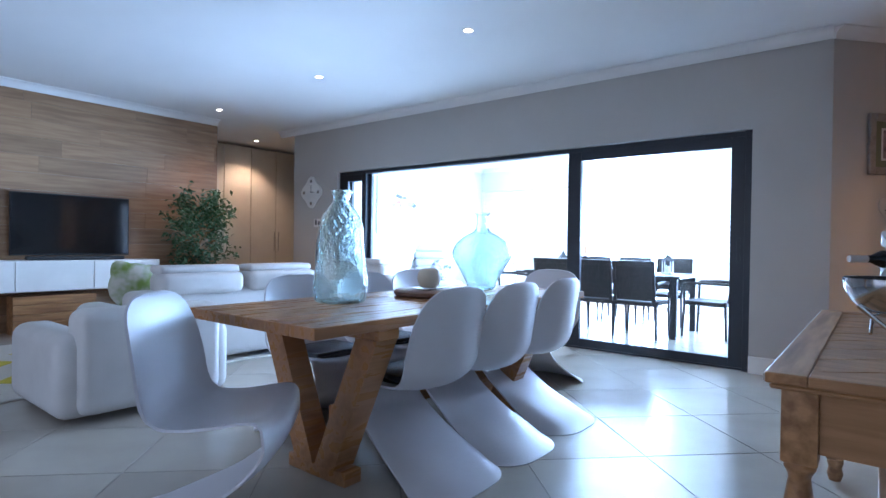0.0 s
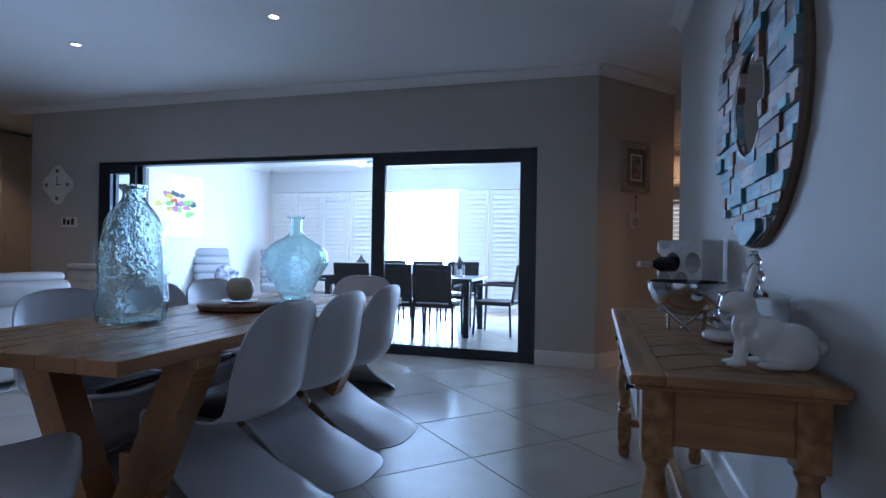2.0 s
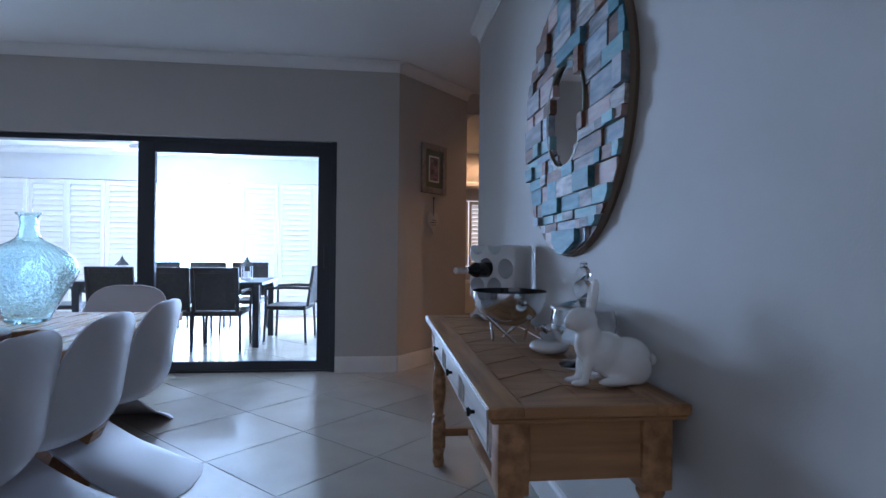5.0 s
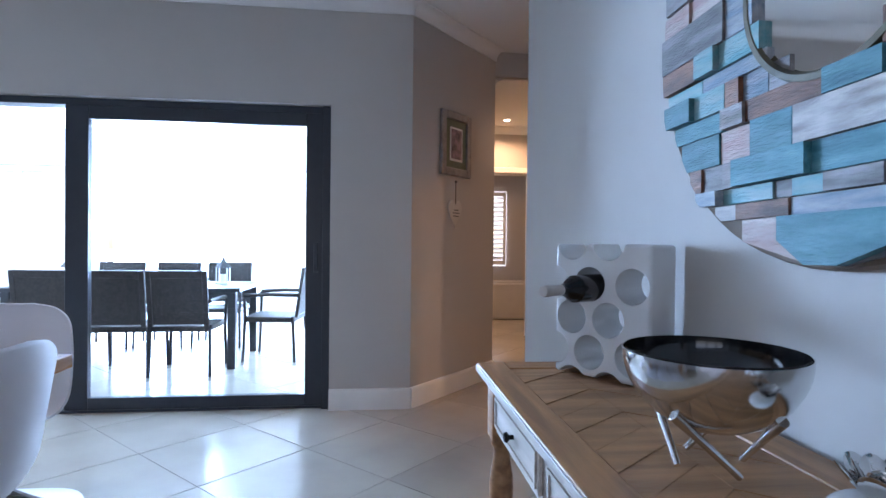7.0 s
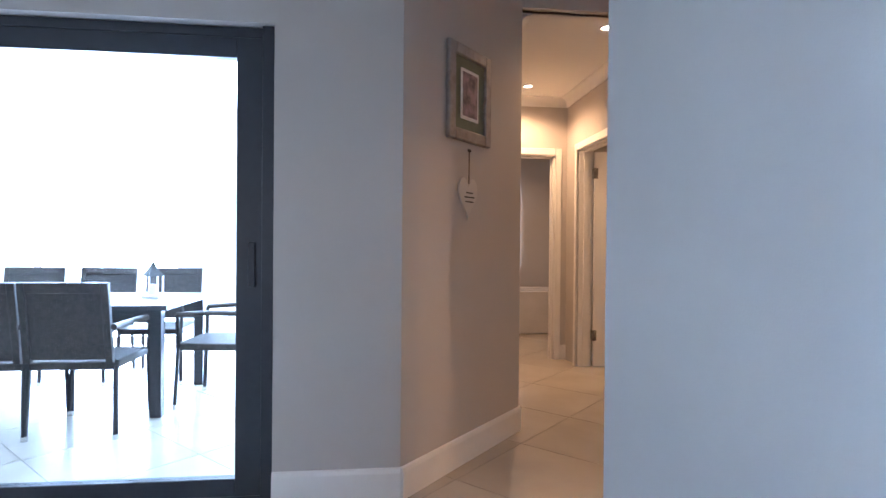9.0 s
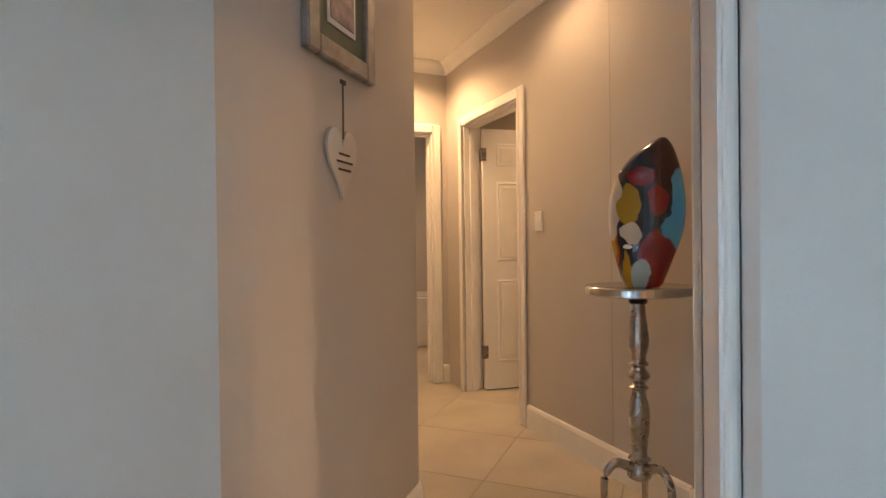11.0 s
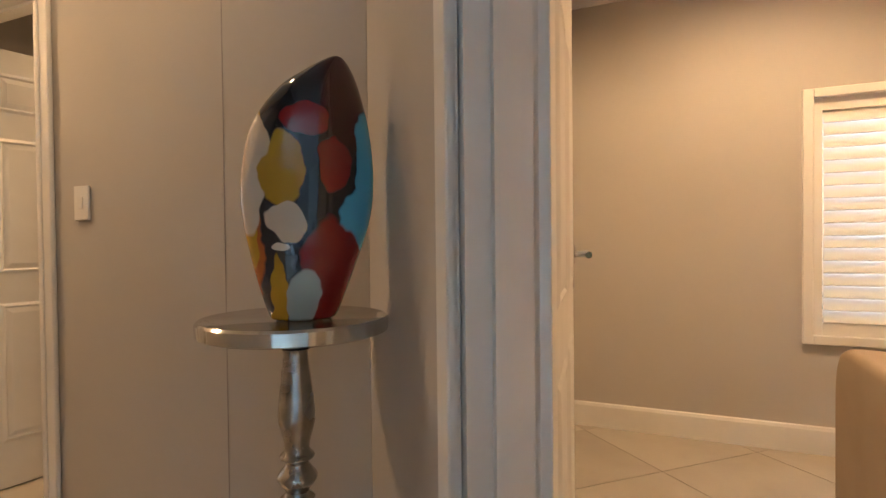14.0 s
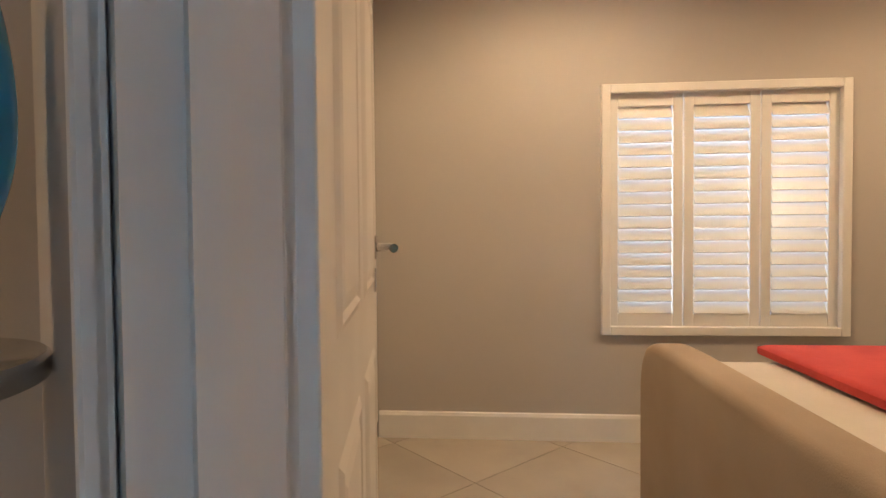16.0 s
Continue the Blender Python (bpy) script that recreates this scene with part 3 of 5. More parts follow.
def s_chair(m, pad=False):
    """One-piece cantilever chair; +x is forward. Rows: x, z, half width, how far the edges curl forward."""
    rows = smooth_line([(-0.240, 0.850, 0.06, 0.0), (-0.246, 0.835, 0.14, 0.01), (-0.246, 0.79, 0.20, 0.025), (-0.238, 0.71, 0.230, 0.045), (-0.226, 0.60, 0.245, 0.060), (-0.208, 0.48, 0.246, 0.065),
                        (-0.15, 0.408, 0.240, 0.04), (-0.03, 0.395, 0.236, 0.008), (0.12, 0.406, 0.238, -0.005), (0.205, 0.418, 0.238, -0.012), (0.250, 0.395, 0.230, -0.02), (0.248, 0.34, 0.215, -0.02),
                        (0.200, 0.265, 0.205, -0.03), (0.09, 0.195, 0.212, -0.02), (-0.06, 0.128, 0.228, 0.03), (-0.21, 0.064, 0.248, 0.07), (-0.32, 0.018, 0.258, 0.12), (-0.375, 0.004, 0.258, 0.15)], 64)
    nu = 20
    bm = bmesh.new()
    grid = []
    for i, (x, z, w, curl) in enumerate(rows):
        line = []
        for j in range(nu + 1):
            u = -1 + 2 * j / nu
            lift = 0.035 * u * u * max(0, 1 - abs(z - 0.41) / 0.09) if i < 38 else 0
            droop = z * (1 - 0.25 * min(1, max(0, (i - 44) / 16)) * abs(u) ** 3)
            line.append(bm.verts.new((x + curl * abs(u) ** (2.2 if i < 44 else 3.6), w * u, max(0.004, droop + lift))))
        grid.append(line)
    for a, b in zip(grid, grid[1:]):
        for j in range(nu):
            bm.faces.new((a[j], a[j + 1], b[j + 1], b[j]))
    bmesh.ops.recalc_face_normals(bm, faces=bm.faces)
    bmesh.ops.solidify(bm, geom=bm.faces[:], thickness=0.009)
    for v in bm.verts:
        v.co.z = max(0.0, v.co.z)
    ob = part("dining_chair", bm, PLASTIC, smooth=True)
    ob.matrix_world = m @ Matrix.Diagonal((1.03, 1.12, 1.03, 1))
    tagged(ob, "white glossy moulded one-piece S-shaped chair at the dining table", "chair", "chairs round the table")
    if pad:
        p = thing("seat_pad", m, "black leather seat pad with piping on a white chair", "cushion", "seat pads")
        part("cushion", box_bm((-0.12, -0.19, 0.432), (0.20, 0.19, 0.475), 0.018, 3), BLACKLEATHER, p, smooth=True)
        part("piping", tube_bm([(0.203, -0.185, 0.455), (0.203, 0.185, 0.455)], 0.005), BLACKLEATHER, p, smooth=True)
    return ob


for x, y, a, pad in ((-1.60, 1.95, 180, True), (-1.59, 2.46, 180, True), (-1.60, 3.02, 180, False), (-1.83, 1.06, 40, False), (-2.40, 2.02, 0, True), (-2.40, 2.56, 0, True), (-2.40, 3.06, 0, False), (-1.98, 3.80, -92, False)):
    s_chair(pose(x, y, 0, 0, 0, a), pad)

AQUA = glass_material("recycled_aqua_glass", (0.82, 0.955, 0.96), 0.0, 0.28, 26)
AQUA2 = glass_material("thick_aqua_glass", (0.76, 0.935, 0.945), 0.0, 0.16, 32)


def shell(outer, wall):
    inner = [(max(r - wall, 0.002), z + (wall * 2.2 if i == 0 else 0)) for i, (r, z) in enumerate(outer)]
    return lathe_bm([(0.0, outer[0][1])] + outer + inner[::-1] + [(0.0, outer[0][1] + wall * 2.2)], 40)


def glass_vase(m, rows, wall, mat, label, wobble=0.0):
    outer = [(float(r), float(z)) for r, z in smooth_line(rows, 40)]
    bm = shell(outer, wall)
    for v in bm.verts:
        k = 1 + wobble * noise.noise(Vector((v.co.x * 14, v.co.y * 14, v.co.z * 9))) * (1 if 0.06 < v.co.z < 0.40 else 0)
        v.co.x, v.co.y = v.co.x * k, v.co.y * k
    ob = part("glass_vase", bm, mat, smooth=True)
    ob.matrix_world = m
    ob.visible_shadow = False
    return tagged(ob, label, "vase")


glass_vase(pose(-2.02, 1.82, TZ + 0.001), [(0.105, 0), (0.128, 0.015), (0.135, 0.08), (0.130, 0.16), (0.120, 0.26), (0.112, 0.36), (0.098, 0.43), (0.060, 0.485), (0.044, 0.51), (0.042, 0.535), (0.052, 0.55), (0.054, 0.565)], 0.007, AQUA, "tall dimpled aqua recycled glass bottle vase on the table", 0.05)
glass_vase(pose(-2.00, 3.05, TZ + 0.001) @ Matrix.Diagonal((0.95, 0.95, 1.05, 1)), [(0.085, 0), (0.098, 0.01), (0.115, 0.05), (0.160, 0.13), (0.205, 0.20), (0.212, 0.235), (0.190, 0.29), (0.130, 0.34), (0.060, 0.375), (0.043, 0.41), (0.040, 0.47), (0.055, 0.486), (0.056, 0.494)], 0.007, AQUA2, "wide-bellied aqua glass bottle with a narrow neck", 0.012)
board = thing("serving_board", pose(-1.95, 2.45, TZ, 0, 0, 35), "round dark wooden serving board on the dining table", "board")
part("board", lathe_bm([(0, 0.0), (0.20, 0.0), (0.215, 0.012), (0.215, 0.028), (0.205, 0.036), (0, 0.036)], 40), material("acacia_board", (0.20, 0.085, 0.045), 0.4, second=(0.12, 0.05, 0.028), scale=3, stretch=(2, 14, 2), bump=0.1), board, smooth=True)
part("handle", box_bm((0.20, -0.03, 0.006), (0.30, 0.03, 0.030), 0.006), CONSOLE, board)
dish = part("glass_dish", lathe_bm([(0, 0), (0.07, 0), (0.095, 0.008), (0.092, 0.012), (0.068, 0.006), (0, 0.006)], 32), PANE, smooth=True)
dish.matrix_world = pose(-1.97, 2.46, TZ + 0.037)
tagged(dish, "small clear glass candle dish on the board", "dish")
cnd = thing("candle", pose(-1.97, 2.46, TZ + 0.044), "round cream wax ball candle on a glass dish", "candle")
part("wax", lathe_bm(smooth_line([(0.002, 0), (0.045, 0.003), (0.068, 0.045), (0.066, 0.085), (0.048, 0.112), (0.030, 0.116), (0.022, 0.108), (0.001, 0.106)], 26), 32), material("cream_wax", (0.62, 0.54, 0.42), 0.5, second=(0.56, 0.47, 0.35), scale=10, bump=0.2), cnd, smooth=True)
part("wick", tube_bm([(0, 0, 0.10), (0.002, 0, 0.118)], 0.002, 6), BLACK, cnd)

# ---- console table ----
CX0, CX1, CY0, CY1, CZ = -0.10, 0.385, 1.46, 3.17, 0.78
con = thing("console_table", pose(0, 0, 0), "honey oak console table with whitewashed drawers and turned legs", "console table")
f = 0.085
for lo, hi in (((CX0, CY0, CZ - 0.026), (CX0 + f, CY1, CZ)), ((CX1 - f, CY0, CZ - 0.026), (CX1, CY1, CZ)), ((CX0 + f, CY0, CZ - 0.026), (CX1 - f, CY0 + f, CZ)), ((CX0 + f, CY1 - f, CZ - 0.026), (CX1 - f, CY1, CZ))):
    part("top_frame", box_bm(lo, hi, 0.004), CONSOLE if hi[1] - lo[1] > 1 else CONSOLEX, con)
part("top_edge", boxes_bm([((CX0 + 0.008, CY0 + 0.008, CZ - 0.040), (CX1 - 0.004, CY1 - 0.008, CZ - 0.0262))], 0.005), CONSOLEX, con)
part("front_edging", box_bm((CX0 - 0.004, CY0 + 0.004, CZ - 0.024), (CX0 - 0.0002, CY1 - 0.004, CZ - 0.004), 0.0015), WASH, con, "worn pale front edge")
xa, xm2, xb = CX0 + f + 0.001, (CX0 + CX1) / 2, CX1 - f - 0.001
ya, yb, step = CY0 + f, CY1 - f, 0.098
k = int((yb - ya + 0.4) / step)
for i in range(-4, k):
    for x0, x1, s in ((xa, xm2 - 0.0005, 1), (xm2 + 0.0005, xb, -1)):
        w = x1 - x0
        yl = ya + i * step + (0 if s > 0 else w * 0.8)
        yr = ya + i * step + (w * 0.8 if s > 0 else 0)
        quad = [(x0, yl + 0.0015), (x1, yr + 0.0015), (x1, yr + step - 0.0015), (x0, yl + step - 0.0015)]
        quad = [(x, min(max(y, ya + 0.001), yb - 0.001)) for x, y in quad]
        if max(y for _, y in quad) - min(y for _, y in quad) < 0.02 or (quad[3][1] - quad[0][1] < 0.004 and quad[2][1] - quad[1][1] < 0.004):
            continue
        if quad[3][1] - quad[0][1] < 1e-4:
            quad = quad[:3]
        elif quad[2][1] - quad[1][1] < 1e-4:
            quad = [quad[0], quad[1], quad[3]]
        part("top_plank", prism_bm(quad, CZ - 0.0255, CZ - 0.0025 - 0.001 * (i % 2)), CONSOLEX, con)
lx0, lx1, ly0, ly1, az = CX0 + 0.03, CX1 - 0.03, CY0 + 0.03, CY1 - 0.03, CZ - 0.185
for x0 in (lx0, lx1 - 0.075):
    for yy in (ly0, ly1 - 0.075):
        bm = box_bm((x0, yy, az - 0.03), (x0 + 0.075, yy + 0.075, CZ - 0.0405), 0.004)
        turned = lathe_bm(smooth_line([(0.030, az - 0.031), (0.034, az - 0.045), (0.024, az - 0.065), (0.026, az - 0.09), (0.036, az - 0.16), (0.034, az - 0.24), (0.024, az - 0.31), (0.034, az - 0.33), (0.026, az - 0.345), (0.034, az - 0.36)], 36), 20)
        me = bpy.data.meshes.new("tmp")
        moved(turned, pose(x0 + 0.0375, yy + 0.0375, 0)).to_mesh(me)
        bm.from_mesh(me)
        box_bm((x0 + 0.004, yy + 0.004, 0.10), (x0 + 0.071, yy + 0.071, az - 0.36), 0.004, 1, bm)
        foot = lathe_bm([(0.0, 0.0), (0.024, 0.0), (0.032, 0.03), (0.026, 0.06), (0.033, 0.085), (0.030, 0.10), (0.0, 0.10)], 20)
        moved(foot, pose(x0 + 0.0375, yy + 0.0375, 0)).to_mesh(me)
        bm.from_mesh(me)
        part("leg", bm, CONSOLE, con, smooth=True)
for yy in (ly0 + 0.012, ly1 - 0.032):
    part("side_apron", box_bm((lx0 + 0.075, yy, az), (lx1 - 0.075, yy + 0.02, CZ - 0.0405), 0.002), CONSOLEX, con)
    part("stretcher", box_bm((lx0 + 0.072, yy, 0.15), (lx1 - 0.072, yy + 0.035, 0.19), 0.004), CONSOLEX, con)
part("long_stretcher", box_bm((xm2 - 0.02, ly0 + 0.05, 0.152), (xm2 + 0.02, ly1 - 0.04, 0.188), 0.004), CONSOLE, con)
part("back_apron", box_bm((lx1 - 0.03, ly0 + 0.075, az), (lx1 - 0.01, ly1 - 0.075, CZ - 0.0405), 0.002), CONSOLE, con)
part("front_apron", box_bm((lx0 + 0.012, ly0 + 0.075, az), (lx0 + 0.03, ly1 - 0.075, CZ - 0.0405), 0.002), WASH, con)
dw = (ly1 - ly0 - 0.15) / 3
for i in range(3):
    d0 = ly0 + 0.075 + i * dw + 0.03
    d1 = d0 + dw - 0.06
    dr = part("drawer", box_bm((lx0 + 0.001, d0, az + 0.022), (lx0 + 0.0115, d1, CZ - 0.058), 0.003), WASH, con, "whitewashed drawer front")
    part("bead", boxes_bm([((lx0 - 0.004, d0 + 0.012, az + 0.034), (lx0 + 0.0005, d0 + 0.022, CZ - 0.070)), ((lx0 - 0.004, d1 - 0.022, az + 0.034), (lx0 + 0.0005, d1 - 0.012, CZ - 0.070)), ((lx0 - 0.004, d0 + 0.022, az + 0.034), (lx0 + 0.0005, d1 - 0.022, az + 0.042)), ((lx0 - 0.004, d0 + 0.022, CZ - 0.078), (lx0 + 0.0005, d1 - 0.022, CZ - 0.070))]), WASH, dr)
    part("knob", moved(lathe_bm([(0.0, 0.026), (0.011, 0.024), (0.014, 0.017), (0.006, 0.010), (0.006, 0.0), (0.0, 0.0)], 16), pose(lx0 + 0.001, (d0 + d1) / 2, (az + CZ) / 2 - 0.02, 0, -90, 0)), DARK, dr, "black iron knob", True)

# rabbit figure
def blob_mesh(name, blobs, voxel, mat, smooth_n=6):
    bm = bmesh.new()
    for c, r, e in blobs:
        q = bmesh.ops.create_icosphere(bm, subdivisions=3, radius=1)
        m = Matrix.LocRotScale(c, Euler([radians(a) for a in e]), r)
        bmesh.ops.transform(bm, matrix=m, verts=q["verts"])
    ob = part(name, bm, mat, smooth=True)
    rm = ob.modifiers.new("remesh", "REMESH")
    rm.mode, rm.voxel_size, rm.use_smooth_shade = "VOXEL", voxel, True
    sm = ob.modifiers.new("smooth", "SMOOTH")
    sm.factor, sm.iterations = 0.5, smooth_n
    return ob


rab = blob_mesh("rabbit_figurine", [((0.06, 0, 0.062), (0.080, 0.050, 0.062), (0, -10, 0)), ((0.0, 0, 0.085), (0.062, 0.043, 0.055), (0, -25, 0)), ((-0.045, 0, 0.115), (0.036, 0.034, 0.055), (0, 10, 0)), ((-0.062, 0, 0.172), (0.045, 0.030, 0.033), (0, 12, 0)), ((-0.092, 0, 0.165), (0.022, 0.020, 0.020), (0, 0, 0)),
                                ((-0.030, 0.014, 0.235), (0.012, 0.008, 0.052), (0, 12, 0)), ((-0.034, -0.014, 0.235), (0.012, 0.008, 0.052), (0, 8, 0)), ((0.075, 0.036, 0.045), (0.048, 0.022, 0.045), (0, 0, 0)), ((0.075, -0.036, 0.045), (0.048, 0.022, 0.045), (0, 0, 0)), ((0.02, 0.040, 0.014), (0.055, 0.016, 0.014), (0, 0, 0)), ((0.02, -0.040, 0.014), (0.055, 0.016, 0.014), (0, 0, 0)),
                                ((-0.055, 0.020, 0.055), (0.014, 0.012, 0.052), (0, 6, 0)), ((-0.055, -0.020, 0.055), (0.014, 0.012, 0.052), (0, 6, 0)), ((-0.075, 0.020, 0.010), (0.030, 0.014, 0.010), (0, 0, 0)), ((-0.075, -0.020, 0.010), (0.030, 0.014, 0.010), (0, 0, 0)), ((0.140, 0, 0.060), (0.020, 0.018, 0.020), (0, 0, 0))], 0.0055, CERAMIC)
rab.matrix_world = pose(0.25, 1.66, CZ + 0.001, 0, 0, 6)
tagged(rab, "white glazed ceramic sitting rabbit figurine on the console", "figurine")

# wine rack
def cut(ob, tool):
    bo = ob.modifiers.new("cut", "BOOLEAN")
    bo.operation, bo.object, bo.solver = "DIFFERENCE", tool, "EXACT"
    dg_ = bpy.context.evaluated_depsgraph_get()
    me = bpy.data.meshes.new_from_object(ob.evaluated_get(dg_))
    ob.modifiers.clear()
    ob.data = me
    bpy.data.objects.remove(tool)


RW, RH, RD = 0.302, 0.375, 0.14
rk = part("wine_rack", box_bm((0, 0, 0), (RW, RD, RH), 0.012, 3), material("satin_white_plastic", (0.70, 0.69, 0.68), 0.22, second=(0.66, 0.65, 0.64), scale=5))
tl = bmesh.new()
for c in range(5):
    for cz in ((0.07, 0.262) if c % 2 == 0 else (-0.025, 0.166, 0.378)):
        cx = 0.059 * c + (0.012 if c == 4 else 0)
        q = bmesh.ops.create_cone(tl, segments=32, radius1=0.049, radius2=0.049, depth=0.6, cap_ends=True)
        bmesh.ops.transform(tl, matrix=pose(cx, RD / 2, cz, 90, 0, 0), verts=q["verts"])
cut(rk, part("tool", tl, WHITE))
for p in rk.data.polygons:
    p.use_smooth = True
rk.data.set_sharp_from_angle(angle=radians(35))
RM = pose(0.112, 3.05, CZ + 0.001, 0, 0, -55)
rk.matrix_world = RM
tagged(rk, "white moulded honeycomb wine rack with round bottle holes", "wine rack")
bot = thing("wine_bottle", RM @ pose(0.118, 0.075, 0.252, 90, 0, 0), "dark wine bottle with a pale foil neck lying in the rack", "bottle")
part("glass", lathe_bm(smooth_line([(0.002, -0.05), (0.036, -0.048), (0.038, -0.02), (0.038, 0.13), (0.034, 0.155), (0.018, 0.19), (0.0145, 0.21)], 30), 24), BLACKGLOSS, bot, smooth=True)
part("foil", lathe_bm([(0.0, 0.282), (0.014, 0.282), (0.0155, 0.276), (0.0155, 0.262), (0.0145, 0.258), (0.0148, 0.2), (0.0, 0.2)], 20), material("pale_foil", (0.62, 0.56, 0.52), 0.35, metal=0.3, scale=20), bot, "pale foil capsule", True)

# steel bowl on crossed legs
bw = thing("steel_bowl", pose(0.155, 2.34, CZ), "polished steel bowl, black inside, on crossed legs", "bowl")
out = [(0.146 * math.sin(a), 0.195 - 0.135 * math.cos(a)) for a in [radians(x) for x in range(0, 91, 6)]]
part("bowl", lathe_bm(out + [(0.144, 0.1955)], 48), CHROME, bw, smooth=True)
part("lining", lathe_bm([(r * 0.975, z + 0.003) for r, z in out], 48), BLACKGLOSS, bw, "glossy black inside", True)
for i in range(4):
    a = i * math.pi / 2 + 0.5
    p0 = (0.112 * math.cos(a), 0.112 * math.sin(a), 0.105)
    p1 = (0.065 * math.cos(a + 1.2), 0.065 * math.sin(a + 1.2), 0.006)
    part("leg", tube_bm([p0, tuple((u + v) / 2 for u, v in zip(p0, p1)), p1], [0.010, 0.007, 0.006], 10), CHROME, bw, smooth=True)

# tea-light holder: white pebble with steel petals
tlh = thing("tealight_holder", pose(0.24, 2.10, CZ), "steel lotus tea-light holder on a white ceramic pebble", "candle holder")
part("pebble", lathe_bm(smooth_line([(0.002, 0.0), (0.045, 0.003), (0.068, 0.022), (0.050, 0.042), (0.002, 0.047)], 20), 32), CERAMIC, tlh, smooth=True)
for ring, rr, kk in ((0, 0.022, 5), (1, 0.036, 6)):
    for i in range(kk):
        bm = bmesh.new()
        bmesh.ops.create_uvsphere(bm, u_segments=12, v_segments=8, radius=1)
        bmesh.ops.transform(bm, matrix=pose(0, 0, 0, 0, 0, i * 360 / kk + ring * 30) @ pose(rr, 0, 0.070, 0, 28 + 14 * ring, 0) @ Matrix.Diagonal((0.004, 0.020, 0.030, 1)), verts=bm.verts)
        part("petal", bm, CHROME, tlh, smooth=True)

# glass cloche jar
CLEAR = glass_material("clear_glass", (0.96, 0.98, 0.98), 0.0)
jar = thing("glass_jar", pose(0.28, 1.885, CZ) @ Matrix.Diagonal((1, 1, 0.95, 1)), "clear footed glass jar with a silver lid and ball finial", "jar")
part("base", lathe_bm([(0, 0.001), (0.072, 0.001), (0.074, 0.006), (0.05, 0.012), (0.016, 0.02), (0.012, 0.04), (0.016, 0.062), (0, 0.064)], 36), CLEAR, jar, smooth=True)
part("bowl", shell([(float(r), float(z)) for r, z in smooth_line([(0.020, 0.064), (0.070, 0.078), (0.098, 0.115), (0.100, 0.150), (0.092, 0.185)], 18)], 0.004), CLEAR, jar, smooth=True)
lid = part("lid", lathe_bm([(0.0, 0.215), (0.03, 0.213), (0.085, 0.200), (0.100, 0.192), (0.102, 0.187), (0.09, 0.186), (0.0, 0.2)], 40), CHROME, jar, "silver domed lid", True)
part("finial", lathe_bm([(0.001, 0.211), (0.020, 0.214), (0.016, 0.222)] + [(0.033 * math.sin(a), 0.250 - 0.033 * math.cos(a)) for a in [radians(x) for x in range(30, 156, 14)]] + [(0.023 * math.sin(a), 0.300 - 0.023 * math.cos(a)) for a in [radians(x) for x in range(30, 150, 15)]] + [(0.010, 0.323), (0.012, 0.333), (0.001, 0.340)], 28), CLEAR, lid, "clear glass ball finial", True)
for ob in jar.children_recursive:
    ob.visible_shadow = ob.name.startswith("lid")

# ---- round driftwood mirror ----
MC, MR, MI = (2.355, 1.675), 0.555, 0.215
mir = thing("driftwood_mirror", pose(XC, MC[0], MC[1], 0, 0, -90), "round wall mirror framed in mixed reclaimed painted boards", "mirror")
woods = [material("board_" + nm, c1, 0.65, second=c2, scale=5.0, stretch=(1.6, 8, 8), bump=0.6, bump_scale=30, vary=0.22) for nm, c1, c2 in (
    ("teal", (0.015, 0.12, 0.15), (0.07, 0.22, 0.25)), ("aqua", (0.08, 0.29, 0.31), (0.24, 0.36, 0.36)), ("grey", (0.24, 0.225, 0.22), (0.10, 0.09, 0.085)), ("white", (0.44, 0.40, 0.37), (0.17, 0.15, 0.135)), ("brown", (0.24, 0.10, 0.05), (0.085, 0.038, 0.022)), ("bluegrey", (0.12, 0.17, 0.21), (0.30, 0.31, 0.32)), ("pink", (0.36, 0.22, 0.19), (0.42, 0.34, 0.30)))]
part("backing", moved(lathe_bm([(0, 0.0), (MR + 0.004, 0.0), (MR + 0.010, 0.014), (MR + 0.004, 0.030), (MR - 0.012, 0.022), (0, 0.022)], 64), pose(0, 0, 0, 90, 0, 0)), material("backing_board", (0.16, 0.11, 0.075), 0.7, scale=8, bump=0.2), mir, smooth=True)
part("mirror_glass", moved(lathe_bm([(0, 0.024), (MI + 0.05, 0.024), (MI + 0.05, 0.027), (0, 0.027)], 48), pose(0, 0, 0, 90, 0, 0)), MIRROR, mir, "round mirror glass")
part("inner_rim", moved(lathe_bm([(MI - 0.006, 0.0272), (MI - 0.012, 0.036), (MI - 0.006, 0.044), (MI + 0.006, 0.044), (MI + 0.012, 0.0272)], 56), pose(0, 0, 0, 90, 0, 0)), material("olive_metal_rim", (0.075, 0.068, 0.045), 0.5, metal=0.4, second=(0.12, 0.10, 0.06), scale=12, bump=0.2), mir, "dark olive metal ring round the glass", True)
rnd = random.Random(5)
z, tilt = -MR, radians(1)
